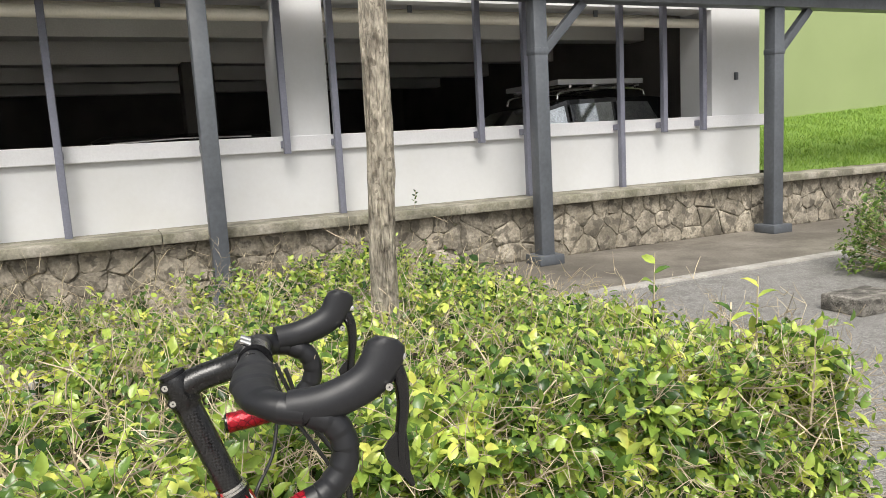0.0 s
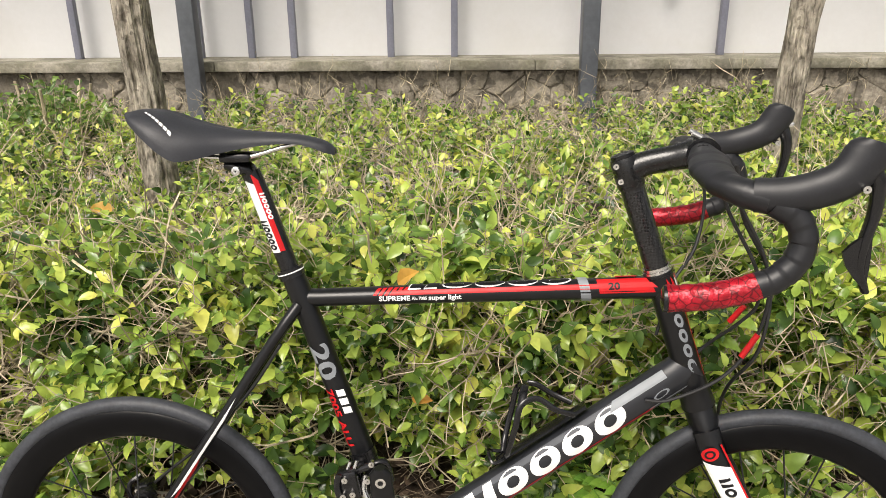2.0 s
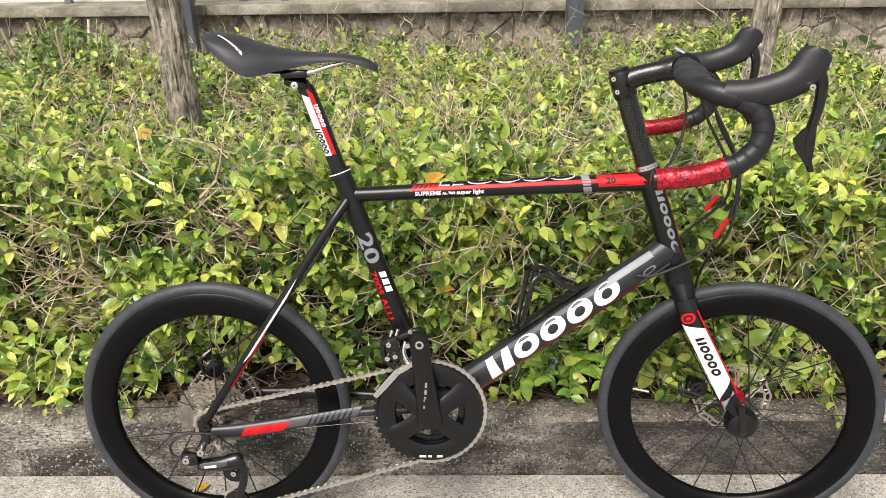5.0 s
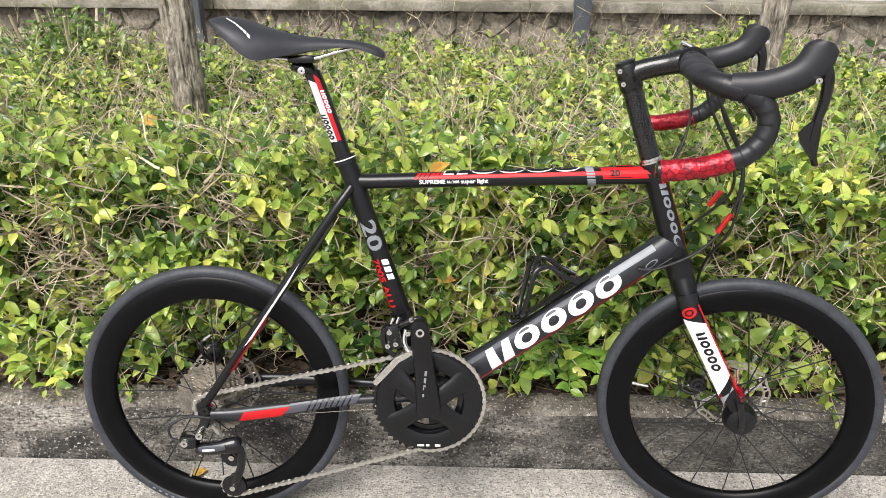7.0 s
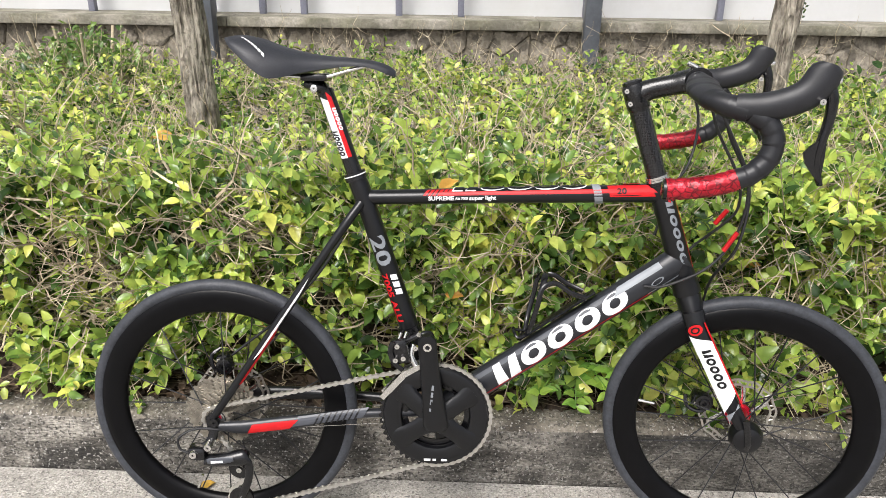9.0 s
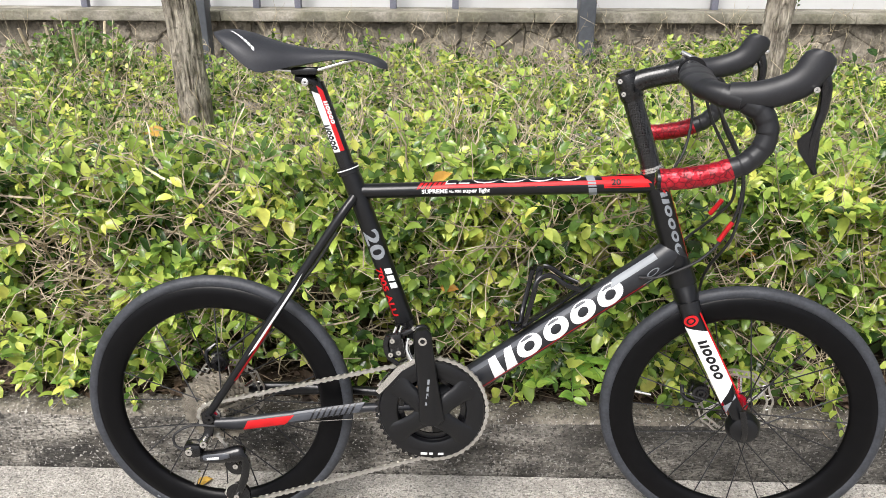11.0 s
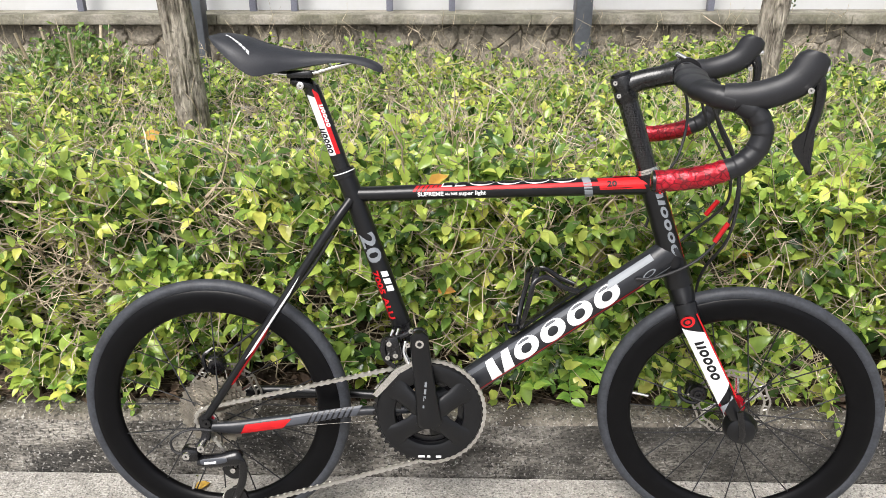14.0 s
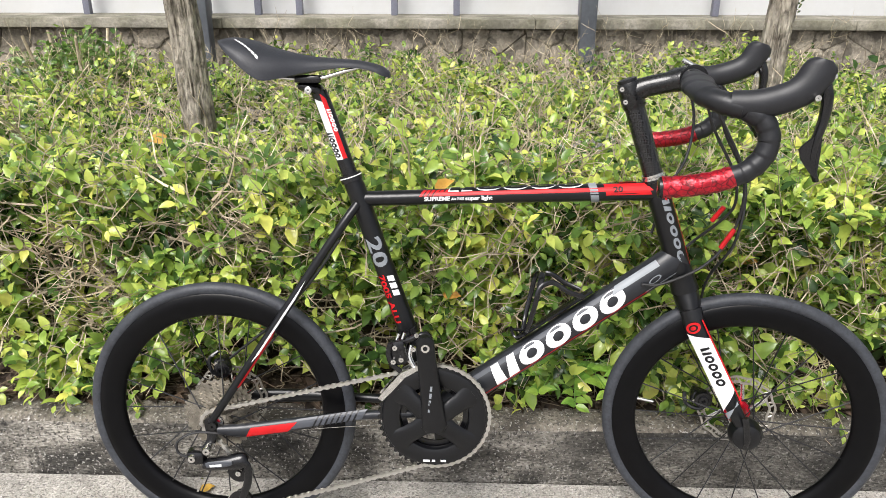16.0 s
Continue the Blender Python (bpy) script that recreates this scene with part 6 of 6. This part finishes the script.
    p = np.stack([rng.uniform(X0, X1 + 0.2, n), 0.232 + 0.9 * rng.rand(n) ** 2, 0.134 + 0.012 * rng.rand(n)], 1)
    dead = leaves(p, unit(rng.normal(0, 1, (n, 3)) * np.array((1, 1, 0.25))), unit(rng.normal(0, 0.35, (n, 3)) + np.array((0, 0, 1))), rng.uniform(0.012, 0.042, n))
    leaf_mesh("leaf_litter", dead, M["litter"], root)["kind"] = "stuff"
    n = 2600
    p = np.stack([rng.uniform(X0, X1 + 0.2, n), 0.236 + 0.7 * rng.rand(n) ** 2, 0.142 + 0.02 * rng.rand(n)], 1)
    way = rng.normal(0, 1, (n, 3)) * np.array((1, 0.7, 0.14))
    twig_mesh("dry_straw", p, p + unit(way) * rng.uniform(0.03, 0.11, n)[:, None], 0.0011, 0.0006, M["wood"], root, rng.normal(0, 0.004, (n, 3)))["kind"] = "stuff"
    return root, blades_front[picked]


hedge_root, near_blades = hedge(np.random.RandomState(5))


# a leafy twig hanging from the crown of the second tree
crown_tree = bpy.data.objects["street_tree.001"]
part("hanging_twig", sweep(curve([(-0.02, 0.0, 2.55), (-0.12, -0.02, 2.1), (-0.17, -0.02, 1.7), (-0.175, -0.02, 1.52)], 5), [0.004 - 0.00018 * k for k in range(16)], 6), M["twig"], crown_tree)
for k in range(6):
    blade = leaves(np.array([(-0.175, -0.02, 1.52 + 0.035 * k)]), unit(np.array([(math.cos(k * 2.5), math.sin(k * 2.5), -0.7)])), unit(np.array([(0.2, -0.8, 0.6)])), np.array([0.06]))[0]
    from_arrays("leaf", blade.tolist(), LEAF_FACES, M["leaf"], crown_tree)


# ---- carpark car, pipes, bushes, grass, weeds ----
def bush(rng, c, r, n, name, label, material=M["leaf"], z0=0.0):
    root = new(name)
    root.matrix_world = pose(c[0], c[1], z0)
    tagged(root, label, "bush")
    d = unit(rng.normal(0, 1, (n, 3)))
    d[:, 2] = np.abs(d[:, 2])
    p = d * np.array(r) * rng.uniform(0.55, 1.0, n)[:, None] ** 0.5 * (1 + 0.18 * wobble(d[:, 0] * 3, d[:, 1] * 3 + d[:, 2] * 2, 2.0, 3.0))[:, None]
    blades, tips = sprigs(rng, p, unit(d + np.array((0, 0, 0.5))), 7, 0.046)
    leaf_mesh("foliage", blades, material, root)["kind"] = "stuff"
    twig_mesh("shoot_wood", p * 0.5, tips, 0.003, 0.001, M["twig"], root)["kind"] = "stuff"
    for k in range(5):
        a = k * 1.3
        part("stem", sweep([(0.04 * math.cos(a), 0.04 * math.sin(a), 0.1 - z0), (0.2 * math.cos(a), 0.2 * math.sin(a), 0.35)], [0.012, 0.006], 7), M["twig"], root)
    return root


bush(np.random.RandomState(11), (6.12, 2.45), (0.58, 0.55, 0.8), 900, "bush", "round deep green bush beside the walkway with small leaves", M["leaf_dark"])
bush(np.random.RandomState(12), (-1.2, 2.02), (0.27, 0.2, 0.26), 260, "shrub", "dark green shrub behind the hedge before the wall", M["leaf_dark"], 0.4)
block = part("drain_cover", boxes(((4.55, 1.92, 0.0), (4.95, 2.2, 0.10)), bevel=0.012), M["kerb"])
tagged(block, "small dark concrete kerb block beside the path", "concrete block")


def shoot(x, y, z0, h, rng, n=7):
    """A single tall new shoot standing above the hedge."""
    root = new("hedge_shoot")
    tagged(root, "tall yellow-green new shoot above the hedge", "shoot")
    root.matrix_world = pose(x, y, z0)
    part("stem", sweep(curve([(0, 0, 0), (0.01, 0, h * 0.5), (0.025, 0.01, h)], 4), [0.0025 - 0.0001 * k for k in range(9)], 6), M["twig"], root)
    k = np.arange(n)
    p = np.stack([0.02 * k / n, 0 * k, h * (0.35 + 0.65 * k / n)], 1)
    ax = unit(np.stack([np.cos(k * 2.4), np.sin(k * 2.4), 0.5 + 0 * k], 1))
    for b in leaves(p, ax, unit(rng.normal(0, 0.3, (n, 3)) + np.array((0, -0.3, 1))), np.full(n, 0.05)):
        from_arrays("leaf", b.tolist(), LEAF_FACES, M["leaf"], root)


rng = np.random.RandomState(21)
for x, y, z0, h in ((2.0, 0.72, 0.5, 0.3), (2.06, 0.42, 0.5, 0.27), (1.9, 0.35, 0.52, 0.22), (1.75, 1.3, 0.5, 0.26), (2.05, 0.25, 0.46, 0.22), (0.62, 1.2, 0.5, 0.2), (-0.9, 1.7, 0.55, 0.25)):
    shoot(x, y, z0, h, rng)


# low herb growing on the kerb's edge with round leaflets
def herb(x, y, z, rng, size):
    root = new("roadside_herb")
    root.matrix_world = pose(x, y, z) @ Matrix.Scale(size, 4)
    tagged(root, "fresh green herb with small round leaflets on the kerb", "weed")
    for i in range(5):
        a = math.pi * (0.95 + 1.1 * i / 4)
        tip = Vector((0.075 * math.cos(a), -0.02 + 0.02 * math.sin(a), 0.015 + 0.06 * rng.rand()))
        base = Vector((0, 0.05, 0.06))
        part("stem", sweep([base, (base + tip) / 2 + Vector((0, -0.01, 0.02)), tip], 0.001, 5), M["leaf_herb"], root)
        for k in range(7):
            f = 0.3 + 0.7 * k / 6
            c = np.array([base.lerp(tip, f)])
            for s in (-1, 1):
                ax = unit(np.array([(s * 0.8 + rng.normal(0, 0.2), -0.4, 0.2 + rng.normal(0, 0.2))]))
                b = leaves(c, ax, unit(np.array([(0, -0.6, 0.8)])), np.array([0.024]))[0]
                from_arrays("leaf", b.tolist(), LEAF_FACES, M["leaf_herb"], root)


for x, y, size in ((0.69, 0.225, 1.35), (-0.41, 0.24, 1.0)):
    herb(x, y, 0.142, rng, size)


def wall_weed(x, rng):
    root = new("wall_weed")
    root.matrix_world = pose(x, 5.1, COPE_Z - 0.003)
    tagged(root, "thin weed growing out of the wall coping", "weed")
    part("stem", sweep(curve([(0, 0, 0), (0.008, 0, 0.08), (0.02, 0, 0.16)], 4), 0.0018, 5), M["twig"], root)
    for k in range(7):
        b = leaves(np.array([(0.02 * k / 7, 0, 0.05 + 0.016 * k)]), unit(np.array([(math.cos(k * 2.4), 0.3 * math.sin(k * 2.4), 0.5)])), unit(rng.normal(0, 0.5, (1, 3)) + np.array((0, -1, 0.6))), np.array([0.032]))[0]
        from_arrays("leaf", b.tolist(), LEAF_FACES, M["leaf_shade"], root)


for x in (3.1,):
    wall_weed(x, rng)


# grass blades on the bank
n = 34000
gx, gy = END_X + 0.1 + 7.5 * rng.rand(n), 5.22 + 3.3 * rng.rand(n)
j = ((gy - 5.2) / 6.5) ** (1 / 1.1)
gz = COPE_Z - 0.03 + 1.95 * j * (0.45 + 0.55 * (gx - END_X) / 12)
gp = np.stack([gx, gy, gz], 1)
top = gp + np.stack([rng.normal(0, 0.03, n), rng.normal(0, 0.03, n), rng.uniform(0.03, 0.075, n)], 1)
w = unit(rng.normal(0, 1, (n, 3)) * np.array((1, 1, 0))) * 0.006
gv = np.stack([gp - w, gp + w, top], 1).reshape(-1, 3)
lawn_grass = from_arrays("lawn_grass", gv.tolist(), [(3 * i, 3 * i + 1, 3 * i + 2) for i in range(n)], M["grass"])
tagged(lawn_grass, "short bright green grass on the bank", "grass", kind="stuff")

# pipes under the carpark lintel
for y, z, r in ((5.66, 2.305, 0.05), (6.4, 2.5, 0.03)):
    pipe = part("ceiling_pipe", sweep([(-12, y, z), (END_X - 0.3, y, z)], r, 14), M["pipe"])
    tagged(pipe, "cream service pipe under the carpark ceiling", "pipe")
    for x in (-8.5, -5, -1.5, 1.2, 3.4, 5.5):
        part("hanger", boxes(((x - 0.02, y - 0.01, z), (x + 0.02, y + 0.01, 2.76))), M["steel"], pipe)
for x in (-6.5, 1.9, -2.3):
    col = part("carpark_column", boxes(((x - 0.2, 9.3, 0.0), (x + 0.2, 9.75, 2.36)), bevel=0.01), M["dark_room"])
    tagged(col, "square concrete column inside the dim carpark", "column")
box_sw = part("switch_box", boxes(((7.23, FACE_Y - 0.02, 1.66), (7.27, FACE_Y + 0.012, 1.745)), bevel=0.006), M["steel"])
tagged(box_sw, "small grey switch box on the white pier", "switch box")


def estate_car():
    root = new("estate_car")
    root.matrix_world = pose(0.02, 0, 0.004)
    tagged(root, "dark estate car with roof rack parked in the carpark", "car")
    side = [(3.6, 0.3), (3.5, 0.75), (3.75, 0.95), (4.7, 1.06), (5.35, 1.48), (5.7, 1.58), (6.9, 1.60), (7.1, 1.58), (7.3, 1.1), (7.38, 0.9), (7.38, 0.35), (7.2, 0.28)]
    bm = bmesh.new()
    rings = []
    for y, k in ((6.45, 0.94), (6.55, 1.0), (7.9, 1.0), (8.0, 0.94)):
        rings.append([bm.verts.new((5.5 + (x - 5.5) * (0.99 if k < 1 else 1), y + (0.16 * max(0, z - 1.0) * (1 if y < 7 else -1)), z * (0.985 if k < 1 else 1) + (0.0 if k == 1 else 0.002))) for x, z in side])
    for a, b in zip(rings, rings[1:]):
        for k in range(len(side)):
            j = (k + 1) % len(side)
            bm.faces.new((a[k], a[j], b[j], b[k]))
    bm.faces.new(rings[0])
    bm.faces.new(rings[-1][::-1])
    part("body", bm, M["car_paint"], root)
    for pts in ([(4.95, 1.08), (5.42, 1.44), (5.62, 1.49), (5.66, 1.10)], [(5.74, 1.10), (5.7, 1.50), (6.3, 1.52), (6.32, 1.10)], [(6.4, 1.10), (6.38, 1.52), (6.85, 1.51), (7.08, 1.14)]):
        g = plate(pts, 6.40, 6.415)
        for v in g.verts:
            v.co.y += 0.16 * max(0, v.co.z - 1.0) + 0.02
        part("side_window", g, M["glass"], root)
    for x in (4.3, 6.7):
        part("tyre", sweep([(x, 6.44, 0.33), (x, 6.66, 0.33)], 0.33, 32, up=(0, 0, 1)), M["rubber"], root)
    for y in (6.62, 7.8):
        rail = part("roof_rail", sweep(curve([(5.6, y, 1.57), (5.68, y, 1.66), (6.2, y, 1.69), (6.8, y, 1.68), (6.9, y, 1.6)], 4), 0.018, 8), M["chrome"], root, "bright metal roof rail")
    for x in (5.75, 6.1, 6.45, 6.75):
        part("rack_bar", sweep([(x, 6.55, 1.72), (x, 7.85, 1.72)], 0.02, 8, up=(0, 0, 1)), M["chrome"], root)
    part("rack_basket", boxes(((5.6, 6.58, 1.74), (6.85, 6.6, 1.80)), ((5.6, 7.8, 1.74), (6.85, 7.82, 1.80)), ((5.6, 6.6, 1.74), (5.62, 7.8, 1.80)), ((6.83, 6.6, 1.74), (6.85, 7.8, 1.80))), M["white_trim"], root)
    return root


estate_car()
bonnet = new("parked_car")
bonnet.matrix_world = pose(0.0, 0, 0.004)
tagged(bonnet, "dark parked car in the shade of the carpark", "car")
bm = boxes(((-0.6, 8.1, 0.3), (3.4, 9.0, 0.95)), bevel=0.15)
box(bm, (0.5, 8.2, 0.9), (2.7, 8.9, 1.42), 0.18)
part("body", bm, M["car_paint"], bonnet)
part("windscreen_trim", sweep([(0.75, 8.16, 1.33), (1.5, 8.16, 1.36), (2.3, 8.16, 1.35)], 0.012, 6), M["chrome"], bonnet)
for x in (0.2, 2.6):
    part("tyre", sweep([(x, 8.08, 0.32), (x, 8.3, 0.32)], 0.32, 24, up=(0, 0, 1)), M["rubber"], bonnet)


# ---- stones of the retaining wall ----
def clip(poly, p, q):
    """Keeps the part of poly nearer to p than to q."""
    m, d = (p + q) / 2, q - p
    out = []
    for a, b in zip(poly, poly[1:] + poly[:1]):
        fa, fb = (a - m).dot(d), (b - m).dot(d)
        if fa <= 0:
            out.append(a)
        if fa * fb < 0:
            out.append(a + (b - a) * (fa / (fa - fb)))
    return out


def rubble(x0, x1, z0, z1, rng):
    seeds = []
    nx = int((x1 - x0) / 0.21)
    for r in range(3):
        for i in range(nx):
            if rng.rand() < 0.93:
                seeds.append(Vector((x0 + (x1 - x0) * (i + 0.5 * (r % 2) + rng.uniform(-0.05, 0.75)) / nx, z0 + (z1 - z0) * (r + rng.uniform(0.15, 0.85)) / 3)))
    cells = []
    for i, p in enumerate(seeds):
        poly = [Vector((x0, z0)), Vector((x1, z0)), Vector((x1, z1)), Vector((x0, z1))]
        for j, q in enumerate(seeds):
            if i != j and abs(q.x - p.x) < 0.7:
                poly = clip(poly, p, q)
        if len(poly) > 2:
            cells.append(poly)
    return cells


def stone_bm(poly, rng):
    bm = bmesh.new()
    c = sum(poly, Vector((0, 0))) / len(poly)
    pts = []
    for a, b in zip(poly, poly[1:] + poly[:1]):
        pts += [a.lerp(b, 0.12), a.lerp(b, 0.5) + Vector(rng.normal(0, 0.009, 2)), a.lerp(b, 0.88)]
    out = rng.uniform(0.003, 0.015)
    rings = []
    for shrink, depth in ((0.96, 0.05), (0.945, -0.1 * out), (0.84, -0.75 * out), (0.5, -out)):
        rings.append([bm.verts.new((c.x + (p.x - c.x) * shrink, WALL_Y + 0.02 + depth + (rng.normal(0, 0.003) if depth < 0 else 0), c.y + (p.y - c.y) * shrink)) for p in pts])
    n = len(pts)
    for a, b in zip(rings, rings[1:]):
        for k in range(n):
            bm.faces.new((a[k], a[(k + 1) % n], b[(k + 1) % n], b[k]))
    bm.faces.new(rings[-1])
    return bm


rng = np.random.RandomState(4)
for poly in rubble(-4.2, 9.6, 0.0, COPE_Z - 0.075, rng):
    part("stone", stone_bm(poly, rng), M["stone"], stone_wall)

# ---- nearest leaves of the hedge, one by one ----
for b in near_blades:
    o = b[0].copy()
    ob = from_arrays("leaf", (b - o).tolist(), LEAF_FACES, M["leaf"], hedge_root)
    ob.location = o
    ob.data.polygons.foreach_set("use_smooth", [True] * len(ob.data.polygons))

fallen = new("fallen_leaf")
fallen.matrix_world = pose(-0.10, 0.085, 0.004, 8, -6, 40)
tagged(fallen, "small yellow fallen leaf on the road", "leaf")
from_arrays("blade", (LEAF * np.array((0.038, 0.045, 0.06))).tolist(), LEAF_FACES, mat("yellow_leaf", (0.62, 0.38, 0.06), 0.6, vary=0.3, scale=80), fallen)

# a few leaves that have turned
for x, y, z, ang, size in ((0.396, 0.20, 0.635, 1.2, 0.055), (1.036, 0.33, 0.45, 0.2, 0.045), (-0.33, 0.75, 0.60, 2.9, 0.06), (0.41, 0.24, 0.40, 0.3, 0.04), (0.0, 0.26, 0.30, 0.8, 0.04)):
    b = leaves(np.zeros((1, 3)), unit(np.array([(math.cos(ang), -0.35, math.sin(ang) * 0.4)])), unit(np.array([(0.1, -0.8, 0.7)])), np.array([size]))[0]
    ob = from_arrays("leaf", b.tolist(), LEAF_FACES, M["leaf_orange"], hedge_root)
    ob.location = (x, y, z)
    tagged(ob, "orange turned leaf")
